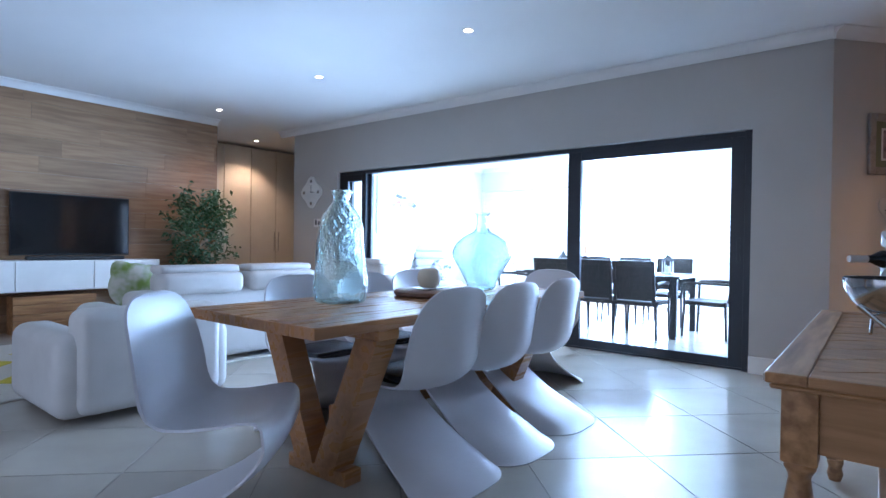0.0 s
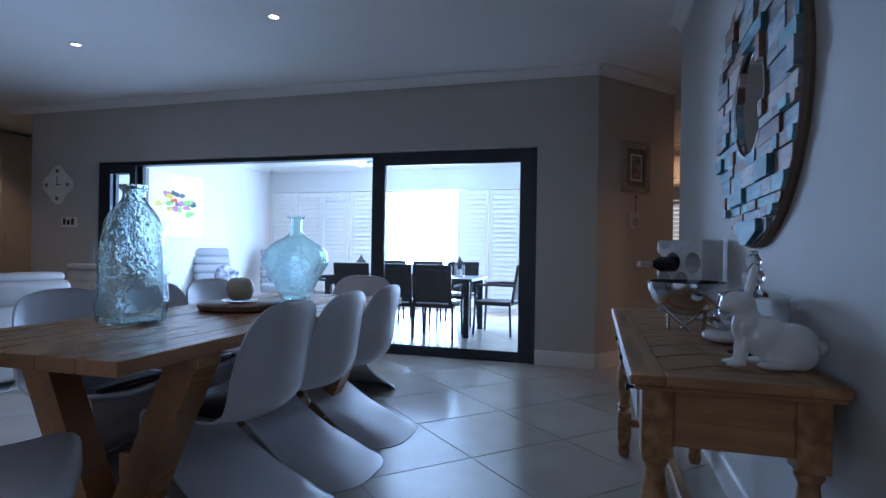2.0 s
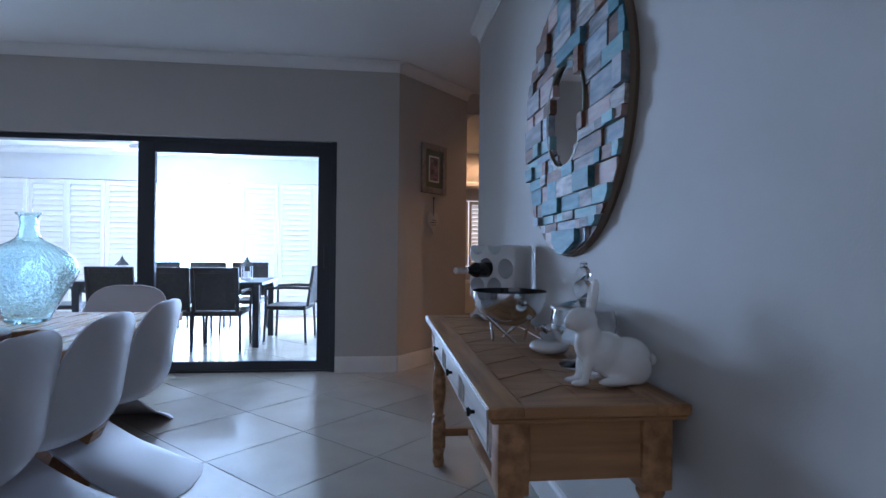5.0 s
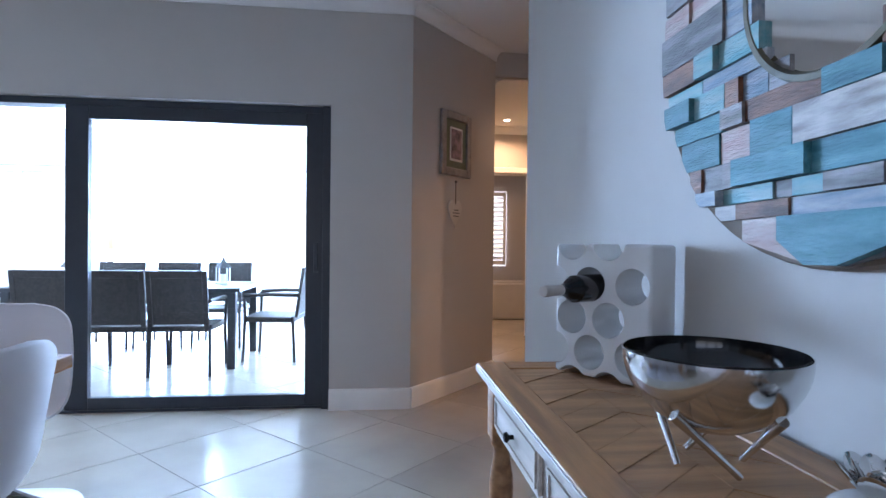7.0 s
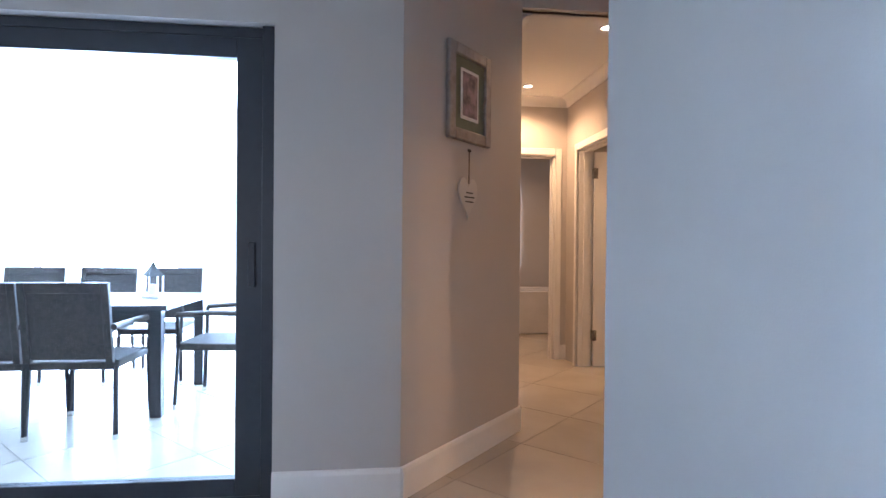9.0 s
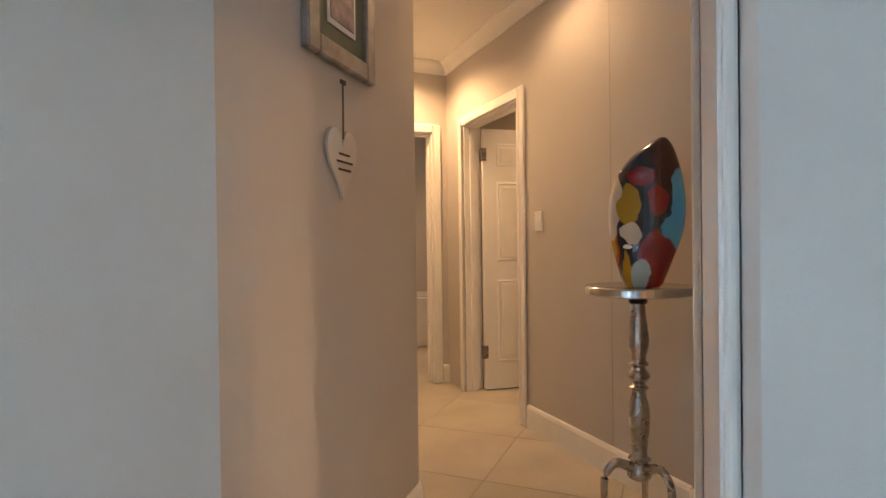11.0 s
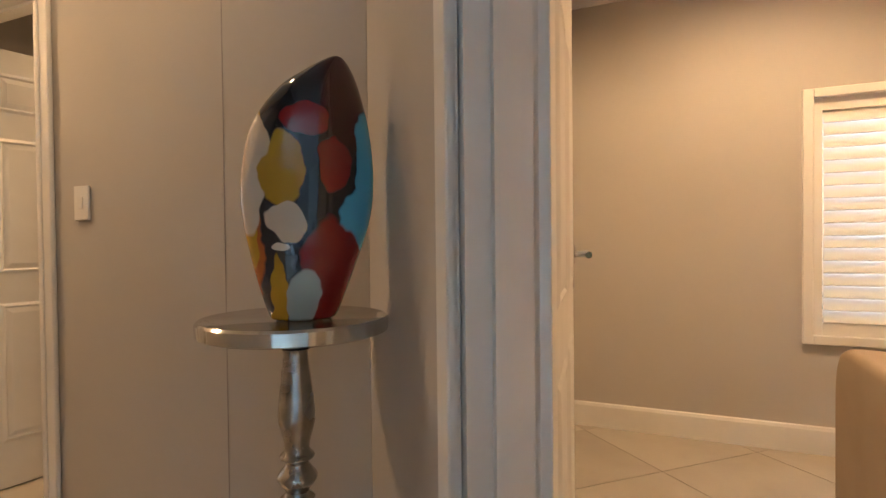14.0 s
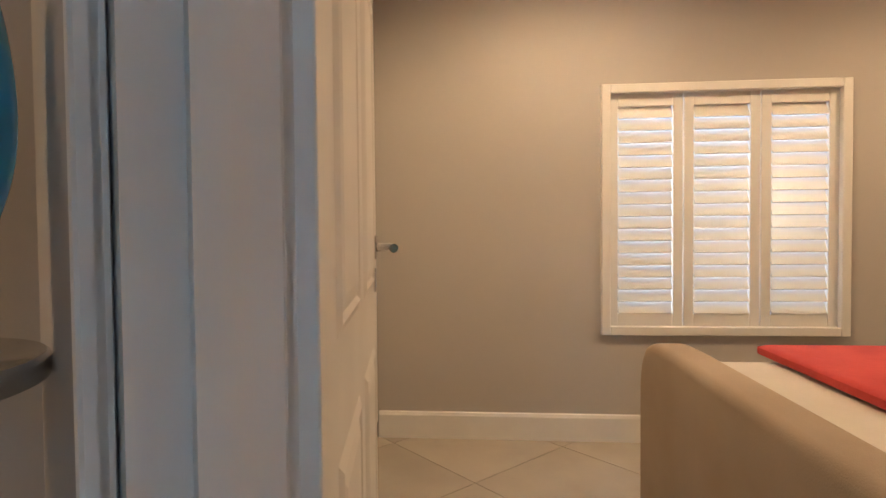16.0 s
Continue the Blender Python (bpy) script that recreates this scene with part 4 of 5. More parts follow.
while z < MR - 0.01:
    hgt = min(rnd.choice((0.036, 0.048, 0.060, 0.075, 0.095)), MR - z)
    zm = z + hgt / 2
    half = math.sqrt(max(MR * MR - zm * zm, 0.0004))
    inner = math.sqrt(max(MI * MI - zm * zm, 0)) if abs(zm) < MI else 0
    x = -half
    while x < half - 0.01:
        ln = rnd.choice((0.05, 0.08, 0.12, 0.16, 0.21, 0.27))
        x1 = min(x + ln, half)
        if half - x1 < 0.04:
            x1 = half
        if inner:
            edge = inner - rnd.uniform(0.0, 0.03)
            if x < -edge < x1:
                x1 = -edge
            elif -edge <= x < edge - 0.001:
                x, x1 = edge, max(edge + 0.03, min(half, edge + ln))
        dep = rnd.choice((0.032, 0.036, 0.042, 0.048, 0.056))
        rim = lambda zz, xx: (math.copysign(min(abs(xx), math.sqrt(max(MR * MR - zz * zz, 0.0001))), xx))
        g = 0.0012
        ring = [(rim(z + g, x + g), z + g), (rim(z + g, x1 - g), z + g), (rim(zm, x1 - g), zm), (rim(z + hgt - g, x1 - g), z + hgt - g), (rim(z + hgt - g, x + g), z + hgt - g), (rim(zm, x + g), zm)]
        if x1 - x > 0.012:
            bm = prism_bm([(a, b) for a, b in ring], 0.0225, dep, 0.0)
            part("board", moved(bm, pose(0, 0, 0, 90, 0, 0) @ pose(0, 0, 0, 0, 0, math.degrees(tilt))), woods[rnd.choice((0, 0, 1, 2, 2, 3, 4, 4, 4, 5, 5, 6))], mir)
        x = x1
    z += hgt

# ---- picture, heart, switch ----
pic = thing("framed_picture", CHAM @ pose(0.325, 0, 1.68), "framed small photograph in a pewter frame with green mount", "picture")
PW, PH = 0.41, 0.49
part("frame", boxes_bm([((0, -0.03, 0), (0.06, -0.001, PH)), ((PW - 0.06, -0.03, 0), (PW, -0.001, PH)), ((0.06, -0.03, 0), (PW - 0.06, -0.001, 0.06)), ((0.06, -0.03, PH - 0.06), (PW - 0.06, -0.001, PH))], 0.006), material("pewter_frame", (0.34, 0.32, 0.31), 0.4, metal=0.5, second=(0.25, 0.23, 0.22), scale=20, bump=0.2), pic)
part("mount", box_bm((0.06, -0.014, 0.06), (PW - 0.06, -0.004, PH - 0.06)), material("sage_mount", (0.17, 0.19, 0.14), 0.8, scale=40), pic, "sage green mount")
part("inner_mount", box_bm((0.120, -0.017, 0.115), (PW - 0.120, -0.0142, PH - 0.115)), material("white_card", (0.75, 0.74, 0.72), 0.7, scale=30), pic)
part("photograph", box_bm((0.135, -0.020, 0.132), (PW - 0.135, -0.0172, PH - 0.132)), material("photo_print", (0.10, 0.075, 0.10), 0.3, second=(0.36, 0.24, 0.26), scale=22, detail=8), pic, "dark mauve photograph")
hrt = thing("hanging_heart", CHAM @ pose(0.53, -0.004, 1.28), "white wooden heart with lettering hanging from a ribbon", "wall ornament")
hp = [(0.085 * math.sin(t) ** 3 * 1.05, 0.0052 * (13 * math.cos(t) - 5 * math.cos(2 * t) - 2 * math.cos(3 * t) - math.cos(4 * t)) * 1.45 + 0.125) for t in [2 * math.pi * i / 48 for i in range(48)]]
part("heart", moved(prism_bm(hp, 0.0, 0.010, 0.001), pose(0, 0, 0, 90, 0, 0)), material("limed_wood", (0.60, 0.57, 0.53), 0.6, second=(0.52, 0.48, 0.43), scale=4, stretch=(1, 10, 1), bump=0.15), hrt)
for zz, ww2 in ((0.135, 0.045), (0.112, 0.06), (0.088, 0.05)):
    part("lettering", box_bm((-ww2 + 0.02, -0.0125, zz), (ww2 - 0.005, -0.0102, zz + 0.006)), DARK, hrt)
part("ribbon", box_bm((-0.004, -0.012, 0.185), (0.006, -0.0102, 0.360), 0.0005), material("brown_ribbon", (0.10, 0.07, 0.06), 0.8, scale=50), hrt)
part("bow", boxes_bm([((-0.016, -0.016, 0.352), (0.016, -0.010, 0.366))], 0.002), BLACK, hrt)
sw = thing("light_switch", pose(XV - 0.001, 6.80, 1.27, 0, 0, -90), "white plastic light switch on the passage wall", "switch")
part("plate", box_bm((-0.037, -0.010, -0.058), (0.037, 0, 0.058), 0.003), WHITE, sw)
part("rocker", box_bm((-0.012, -0.0135, -0.02), (0.012, -0.0102, 0.02), 0.0015), WHITE, sw)
tagged(part("wall_crack", box_bm((XV - 0.0012, 6.160, 0.146), (XV - 0.0002, 6.1625, 2.41)), material("crack_line", (0.33, 0.30, 0.28), 0.9)), "thin vertical joint line in the passage wall", "trim", kind="structure")

# ---- vase stand ----
VX, VY = 1.330, 5.705
std = thing("pedestal_stand", pose(VX, VY, 0) @ Matrix.Diagonal((0.95, 0.95, 1.02, 1)), "cast aluminium pedestal table with turned column and three legs", "pedestal table")
part("tabletop", lathe_bm([(0, 0.915), (0.20, 0.915), (0.212, 0.920), (0.214, 0.945), (0.208, 0.950), (0.20, 0.945), (0, 0.945)], 56), CHROME, std, smooth=True)
part("column", lathe_bm(smooth_line([(0.022, 0.20), (0.050, 0.22), (0.034, 0.27), (0.046, 0.285), (0.030, 0.30), (0.040, 0.40), (0.042, 0.47), (0.028, 0.545), (0.040, 0.56), (0.026, 0.575), (0.046, 0.605), (0.026, 0.635), (0.040, 0.65), (0.028, 0.67), (0.042, 0.73), (0.036, 0.80), (0.028, 0.865), (0.030, 0.88)], 90), 28), PEWTER, std, smooth=True)
part("collar", lathe_bm([(0, 0.88), (0.036, 0.882), (0.040, 0.9145), (0, 0.9145)], 24), DARK, std)
for i in range(3):
    a = radians(i * 120 + 40)
    pts = smooth_line([(0.03, 0.25), (0.10, 0.27), (0.145, 0.22), (0.15, 0.12), (0.17, 0.04), (0.215, 0.012)], 20)
    part("leg", tube_bm([(r * math.cos(a), r * math.sin(a), zz) for r, zz in pts], [0.020 - 0.009 * j / 19 for j in range(20)], 10), PEWTER, std, smooth=True)


def patch_material(name, base, patches):
    """Glazed patches: soft-edged ellipses on the face of the vase (x across, z up)."""
    m = material(name, base, 0.05, second=[c * 0.7 for c in base], scale=12, coat=0.5)
    n, k = m.node_tree.nodes, m.node_tree.links
    b = n["Principled BSDF"]
    last = b.inputs["Base Color"].links[0].from_socket
    tc = n.new("ShaderNodeTexCoord")
    wob = n.new("ShaderNodeTexNoise")
    wob.inputs["Scale"].default_value = 14
    k.new(tc.outputs["Object"], wob.inputs["Vector"])
    vm = n.new("ShaderNodeVectorMath")
    vm.operation = "SUBTRACT"
    vm.inputs[1].default_value = (0.5, 0.5, 0.5)
    k.new(wob.outputs["Color"], vm.inputs[0])
    sc = n.new("ShaderNodeVectorMath")
    sc.operation = "MULTIPLY_ADD"
    sc.inputs[1].default_value = (0.05, 0.0, 0.05)
    k.new(vm.outputs[0], sc.inputs[0])
    k.new(tc.outputs["Object"], sc.inputs[2])
    for cx, cz, rx, rz, col in patches:
        mp = n.new("ShaderNodeMapping")
        mp.vector_type = "POINT"
        mp.inputs["Location"].default_value = (-cx / rx, 0, -cz / rz)
        mp.inputs["Scale"].default_value = (1 / rx, 0.0, 1 / rz)
        k.new(sc.outputs[0], mp.inputs[0])
        ln = n.new("ShaderNodeVectorMath")
        ln.operation = "LENGTH"
        k.new(mp.outputs[0], ln.inputs[0])
        rg = n.new("ShaderNodeMapRange")
        rg.inputs[1].default_value, rg.inputs[2].default_value = 1.06, 0.98
        k.new(ln.outputs["Value"], rg.inputs[0])
        mx = n.new("ShaderNodeMix")
        mx.data_type = "RGBA"
        k.new(rg.outputs[0], mx.inputs[0])
        k.new(last, mx.inputs[6])
        mx.inputs[7].default_value = (*col, 1)
        last = mx.outputs[2]
    k.new(last, b.inputs["Base Color"])
    return m


RED, DKRED, YEL, BLU, CREAM, NAVY, ORN = (0.24, 0.008, 0.008), (0.05, 0.004, 0.006), (0.42, 0.24, 0.015), (0.10, 0.42, 0.62), (0.62, 0.52, 0.40), (0.012, 0.016, 0.03), (0.36, 0.09, 0.015)
glaze = patch_material("patchwork_glaze", NAVY, [(-0.145, 0.20, 0.05, 0.30, ORN), (-0.118, 0.34, 0.022, 0.24, YEL), (-0.115, 0.30, 0.030, 0.13, CREAM), (0.10, 0.46, 0.075, 0.13, DKRED), (-0.055, 0.30, 0.042, 0.075, YEL), (-0.005, 0.405, 0.050, 0.036, RED), (0.052, 0.31, 0.032, 0.058, RED),
                                                   (0.135, 0.30, 0.038, 0.13, BLU), (0.118, 0.20, 0.052, 0.06, BLU), (0.045, 0.10, 0.068, 0.105, RED), (-0.048, 0.195, 0.036, 0.036, CREAM), (-0.06, 0.148, 0.022, 0.009, CREAM), (-0.018, 0.045, 0.040, 0.062, (0.40, 0.46, 0.44)), (-0.068, 0.04, 0.016, 0.09, YEL)])
bm = bmesh.new()
rows = smooth_line([(-0.012, 0.060, 0.0), (-0.012, 0.075, 0.012), (-0.008, 0.105, 0.09), (0.0, 0.138, 0.20), (0.004, 0.145, 0.29), (0.010, 0.130, 0.39), (0.028, 0.092, 0.47), (0.050, 0.052, 0.515), (0.064, 0.020, 0.540), (0.066, 0.004, 0.545)], 44)
rings = []
for cx, w, zz in rows:
    ring = []
    for i in range(40):
        a = 2 * math.pi * i / 40
        ring.append(bm.verts.new((cx + w * math.copysign(abs(math.cos(a)) ** 0.9, math.cos(a)), min(0.062, 0.45 * w + 0.008) * math.copysign(abs(math.sin(a)) ** 1.25, math.sin(a)), zz)))
    rings.append(ring)
for a, b in zip(rings, rings[1:]):
    for i in range(40):
        bm.faces.new((a[i], a[(i + 1) % 40], b[(i + 1) % 40], b[i]))
bm.faces.new(rings[0][::-1]); bm.faces.new(rings[-1])
bmesh.ops.recalc_face_normals(bm, faces=bm.faces)
pv = part("art_vase", bm, glaze, smooth=True)
pv.matrix_world = pose(VX + 0.012, VY - 0.03, 0.9645, 0, 0, -48) @ Matrix.Diagonal((0.97, 0.97, 1.05, 1))
tagged(pv, "glossy patchwork art glass vase in red, navy, yellow and blue", "vase")

# ---- bedroom bed ----
bed = thing("bed", pose(-0.10, 0.22, -0.060) @ Matrix.Diagonal((1, 1, 1.07, 1)), "bed with padded beige footboard, cream duvet and red throw", "bed")
FAB = material("beige_upholstery", (0.42, 0.335, 0.25), 0.85, second=(0.38, 0.30, 0.22), scale=3, bump=0.25, bump_scale=240, spec=0.2)
bm = bmesh.new()
prof = [(1.45, 0.05), (2.92, 0.05), (2.95, 0.10), (2.95, 0.58), (2.93, 0.66), (2.88, 0.72), (2.80, 0.745), (2.6, 0.75), (1.8, 0.75), (1.60, 0.745), (1.52, 0.72), (1.47, 0.66), (1.45, 0.58)]
fb = moved(prism_bm(prof, 0, 0.13), Matrix(((1, 0, 0, 0), (0, 0, -1, 4.20), (0, 1, 0, 0), (0, 0, 0, 1))))
bmesh.ops.bevel(fb, geom=fb.edges[:], offset=0.045, segments=5, profile=0.5, affect="EDGES", clamp_overlap=True)
part("footboard", fb, FAB, bed, "padded beige fabric footboard", True)
part("bed_base", box_bm((1.50, 2.1, 0.05), (2.90, 4.065, 0.38), 0.03, 3), FAB, bed, smooth=True)
part("mattress", box_bm((1.52, 2.1, 0.385), (2.88, 4.06, 0.68), 0.06, 4), material("cream_bedding", (0.62, 0.57, 0.50), 0.85, scale=4, bump=0.3, bump_scale=40), bed, smooth=True)
part("throw", box_bm((1.47, 3.05, 0.683), (2.93, 3.80, 0.722), 0.03, 3), material("coral_red_throw", (0.55, 0.06, 0.05), 0.85, second=(0.47, 0.045, 0.04), scale=6, bump=0.4, bump_scale=60), bed, "coral red throw", True)
part("duvet", box_bm((1.49, 2.0, 0.683), (2.91, 3.04, 0.80), 0.05, 3), material("cream_duvet", (0.66, 0.60, 0.51), 0.85, scale=4, bump=0.4, bump_scale=30), bed, smooth=True)

# white wardrobe along the bedroom wall
wr = thing("wardrobe", pose(0, 0, 0), "white built-in bedroom wardrobe with slim steel pulls", "wardrobe")
part("carcass", box_bm((1.95, 5.602, 0.0), (XB - 0.002, 6.155, 2.40), 0.002), WHITE, wr)
part("plinth", box_bm((1.95, 5.590, 0.0), (XB - 0.002, 5.6015, 0.08), 0.002), WHITE, wr)
for i in range(4):
    x0, x1 = 1.955 + i * 0.447, 1.955 + (i + 1) * 0.447 - 0.004
    d = part("door", box_bm((x0, 5.582, 0.085), (x1, 5.6015, 2.395), 0.003), WHITE, wr)
    hx_ = x1 - 0.045 if i % 2 == 0 else x0 + 0.045
    part("pull_handle", tube_bm([(hx_, 5.582, 1.19), (hx_, 5.556, 1.20), (hx_, 5.556, 1.41), (hx_, 5.582, 1.42)], 0.005), CHROME, d, "slim steel pull handle", True)

# bath seen at the end of the passage
bath = thing("bathtub", pose(0, 0, 0), "white built-in bathtub below the shuttered window", "bathtub")
part("tub", boxes_bm([((0.70, 9.72, 0.004), (2.25, 9.80, 0.56)), ((0.70, 10.40, 0.004), (2.25, 10.48, 0.56)), ((0.62, 9.72, 0.004), (0.70, 10.48, 0.56)), ((0.70, 9.80, 0.05), (2.25, 10.40, 0.20))], 0.015), CERAMIC, bath)

# ---- lounge ----
def planks(name_m, parent, x, y0, y1, z0, z1):
    rnd = random.Random(3)
    hh = (z1 - z0) / 14
    for r in range(14):
        y = y0 - rnd.uniform(0, 1.2)
        while y < y1:
            ln = rnd.choice((1.2, 1.5, 1.8))
            a, b = max(y, y0), min(y + ln, y1)
            if b - a > 0.02:
                part("plank", box_bm((x, a + 0.001, z0 + r * hh + 0.001), (x + 0.012 + rnd.uniform(0, 0.002), b - 0.001, z0 + (r + 1) * hh - 0.001)), name_m, parent)
            y += ln


PLANK = material("oak_cladding", (0.34, 0.20, 0.105), 0.5, second=(0.24, 0.13, 0.065), scale=2.2, stretch=(10, 0.9, 10), bump=0.15, bump_scale=25, vary=0.16)
wtv = structure("wall_television", box_bm((XT - 0.15, YS, 0), (XT - 0.013, 4.20, H)), WALL, "wall clad in warm oak planks", "wall")
planks(PLANK, wtv, XT - 0.0125, -0.6, 4.20, 0.0, H)
tv = thing("television", pose(XT, 1.74, 0.87), "large black flat screen television on the plank wall", "television")
part("body", box_bm((0.02, 0, 0), (0.055, 1.24, 0.72), 0.006), BLACK, tv)
part("screen", box_bm((0.0552, 0.012, 0.018), (0.057, 1.228, 0.708)), BLACKGLOSS, tv, "black glossy screen")
part("bracket", box_bm((0.002, 0.4, 0.2), (0.02, 0.84, 0.5)), BLACK, tv)
sb = part("soundbar", box_bm((XT + 0.16, 1.85, 0.8205), (XT + 0.26, 2.85, 0.865), 0.012, 3), BLACK)
tagged(sb, "long black soundbar on the white media unit", "soundbar")
mu = thing("media_unit", pose(0, 0, 0), "long white wall-hung media cabinet under the television", "media unit")
part("carcass", box_bm((XT + 0.003, 0.2, 0.48), (XT + 0.42, 3.20, 0.82), 0.004), WHITE, mu)
for i in range(4):
    part("door", box_bm((XT + 0.4205, 0.205 + i * 0.75, 0.49), (XT + 0.438, 0.945 + i * 0.75, 0.81), 0.003), WHITE, mu)
box1 = thing("wooden_crate", pose(0, 0, 0), "low brown wooden crate under the media unit", "crate")
for i in range(4):
    part("slat", box_bm((XT + 0.35, 1.7, 0.04 + i * 0.10), (XT + 0.37, 2.5, 0.13 + i * 0.10), 0.004), CONSOLE, box1)
part("body", box_bm((XT + 0.05, 1.72, 0.0), (XT + 0.348, 2.48, 0.42), 0.004), CONSOLE, box1)

# leafy plant
LEAF = material("green_leaf", (0.035, 0.085, 0.03), 0.4, second=(0.06, 0.12, 0.045), scale=5)
pl = thing("potted_tree", pose(-7.08, 3.72, 0), "bushy green indoor fig tree in a dark pot", "plant")
part("pot", lathe_bm([(0, 0), (0.15, 0), (0.19, 0.36), (0.20, 0.38), (0.185, 0.38), (0.175, 0.34), (0, 0.33)], 28), BLACK, pl, smooth=True)
part("trunk", tube_bm([(0, 0, 0.3), (0.02, 0.01, 0.6), (-0.02, 0.02, 0.9), (0.01, 0, 1.25), (0.0, 0.02, 1.5)], [0.022, 0.02, 0.016, 0.012, 0.005], 8), CONSOLE, pl, smooth=True)
rnd = random.Random(8)
bm = bmesh.new()
twig = bmesh.new()
for i in range(60):
    a, zz = rnd.uniform(0, 6.283), rnd.uniform(0.55, 1.65)
    rad = (0.12 + 0.32 * math.sin(max(0.1, min(3.0, (zz - 0.45) / 1.35 * 3.0)))) * rnd.uniform(0.5, 1.15)
    tip = Vector((rad * math.cos(a), rad * math.sin(a), zz + rnd.uniform(0, 0.12)))
    root = Vector((0, 0.01, max(0.5, zz - 0.2)))
    me = bpy.data.meshes.new("tmp")
    tube_bm([root, (root + tip) / 2 + Vector((0, 0, 0.05)), tip], [0.005, 0.004, 0.002], 5).to_mesh(me)
    twig.from_mesh(me)
    for j in range(40):
        p = root.lerp(tip, rnd.uniform(0.35, 1.08)) + Vector([rnd.gauss(0, 0.045) for _ in range(3)])
        m = Matrix.LocRotScale(p, Euler((rnd.uniform(-0.9, 0.9), rnd.uniform(-0.9, 0.9), rnd.uniform(0, 6.28))), None)
        L = rnd.uniform(0.055, 0.10)
        vs = [bm.verts.new(m @ Vector(c)) for c in ((0, 0, 0), (L * 0.4, L * 0.26, 0.005), (L, 0, -0.012), (L * 0.4, -L * 0.26, 0.005))]
        bm.faces.new((vs[0], vs[1], vs[2])); bm.faces.new((vs[0], vs[2], vs[3]))
part("branches", twig, CONSOLE, pl)
part("foliage", bm, LEAF, pl, "dense small green leaves")


def sofa(m, width, label, seats=2, rests=True):
    """Low leather sofa; x across, front towards -y, with drum-shaped arms and loose headrests."""
    ob = thing("sofa", m, label, "sofa", "white leather lounge suite")
    part("base", box_bm((0.22, -0.42, 0.04), (width - 0.22, 0.32, 0.30), 0.04, 3), LEATHER, ob, smooth=True)
    part("back", box_bm((0.10, 0.25, 0.05), (width - 0.10, 0.50, 0.66), 0.07, 4), LEATHER, ob, smooth=True)
    for x in (0.0, width - 0.26):
        part("armrest", box_bm((x, -0.46, 0.03), (x + 0.26, 0.44, 0.52), 0.09, 5), LEATHER, ob, smooth=True)
    w = (width - 0.52) / seats
    for i in range(seats):
        part("seat_cushion", box_bm((0.26 + i * w + 0.004, -0.46, 0.29), (0.26 + (i + 1) * w - 0.004, 0.26, 0.44), 0.05, 4), LEATHER, ob, smooth=True)
        if not rests:
            continue
        hr = part("headrest", box_bm((0.26 + i * w + 0.03, 0.30, 0.62), (0.26 + (i + 1) * w - 0.03, 0.56, 0.80), 0.06, 4), LEATHER, ob, smooth=True)
        part("headrest_pillow", box_bm((0.26 + i * w + 0.05, 0.28, 0.79), (0.26 + (i + 1) * w - 0.05, 0.50, 0.86), 0.03, 3), LEATHER, hr, smooth=True)
    return ob


sofa(pose(0, 0, 0), 1.05, "white leather armchair with rounded arms", 1, False).matrix_world = pose(-3.87, 2.06, 0, 0, 0, -90)
sofa(pose(0, 0, 0), 2.1, "white leather sofa with padded headrest facing the television", 2).matrix_world = pose(-4.85, 3.78, 0, 0, 0, -90)
sofa(pose(0, 0, 0), 1.9, "white leather sofa by the open sliding door", 2).matrix_world = pose(-6.5, 4.70, 0, 0, 0, 0)
rug = thing("rug", pose(0, 0, 0), "cream rug with yellow and grey geometric pattern", "rug")
RUGS = [material("rug_" + nm, c, 0.95, scale=30, bump=0.5, bump_scale=200, spec=0.1) for nm, c in (("cream", (0.55, 0.52, 0.46)), ("yellow", (0.52, 0.42, 0.06)), ("grey", (0.25, 0.25, 0.26)))]
part("pile", box_bm((-6.6, 0.6, 0.0), (-4.3, 3.6, 0.012), 0.003), RUGS[0], rug)
for i in range(6):
    for j in range(8):
        if (i + j) % 2:
            cx, cy = -6.4 + i * 0.38, 0.85 + j * 0.36
            part("motif", prism_bm([(cx - 0.17, cy), (cx, cy - 0.16), (cx + 0.17, cy), (cx, cy + 0.16)], 0.0122, 0.016), RUGS[1 if j % 3 else 2], rug)
cu = blob_mesh("scatter_cushion", [((0, 0, 0), (0.21, 0.07, 0.21), (0, 0, 0)), ((0.13, 0, 0.13), (0.09, 0.03, 0.09), (0, 0, 0)), ((-0.13, 0, 0.13), (0.09, 0.03, 0.09), (0, 0, 0))], 0.02, material("leaf_print_fabric", (0.55, 0.52, 0.45), 0.85, second=(0.18, 0.26, 0.05), scale=9, detail=2), 3)
cu.matrix_world = pose(-4.98, 2.05, 0.66, 0, 8, 80)
tagged(cu, "cushion with green leaf print on the sofa", "cushion")

# cupboards in the hall
cup = thing("built_in_cupboard", pose(0, 0, 0), "cream full-height built-in cupboard with slim handles", "cupboard")
CREAMP = material("cream_cupboard", (0.62, 0.57, 0.48), 0.4, scale=3, bump=0.04)
part("carcass", box_bm((XE + 0.002, 3.5, 0.0), (XE + 0.50, 6.69, 2.78), 0.002), CREAMP, cup)
for i in range(6):
    d = part("door", box_bm((XE + 0.502, 3.51 + i * 0.53, 0.10), (XE + 0.522, 4.03 + i * 0.53, 2.76), 0.003), CREAMP, cup)
    part("handle", tube_bm([(XE + 0.55, 3.51 + i * 0.53 + (0.48 if i % 2 == 0 else 0.04), 0.9), (XE + 0.55, 3.51 + i * 0.53 + (0.48 if i % 2 == 0 else 0.04), 1.25)], 0.007), CHROME, d, "slim steel bar handle")

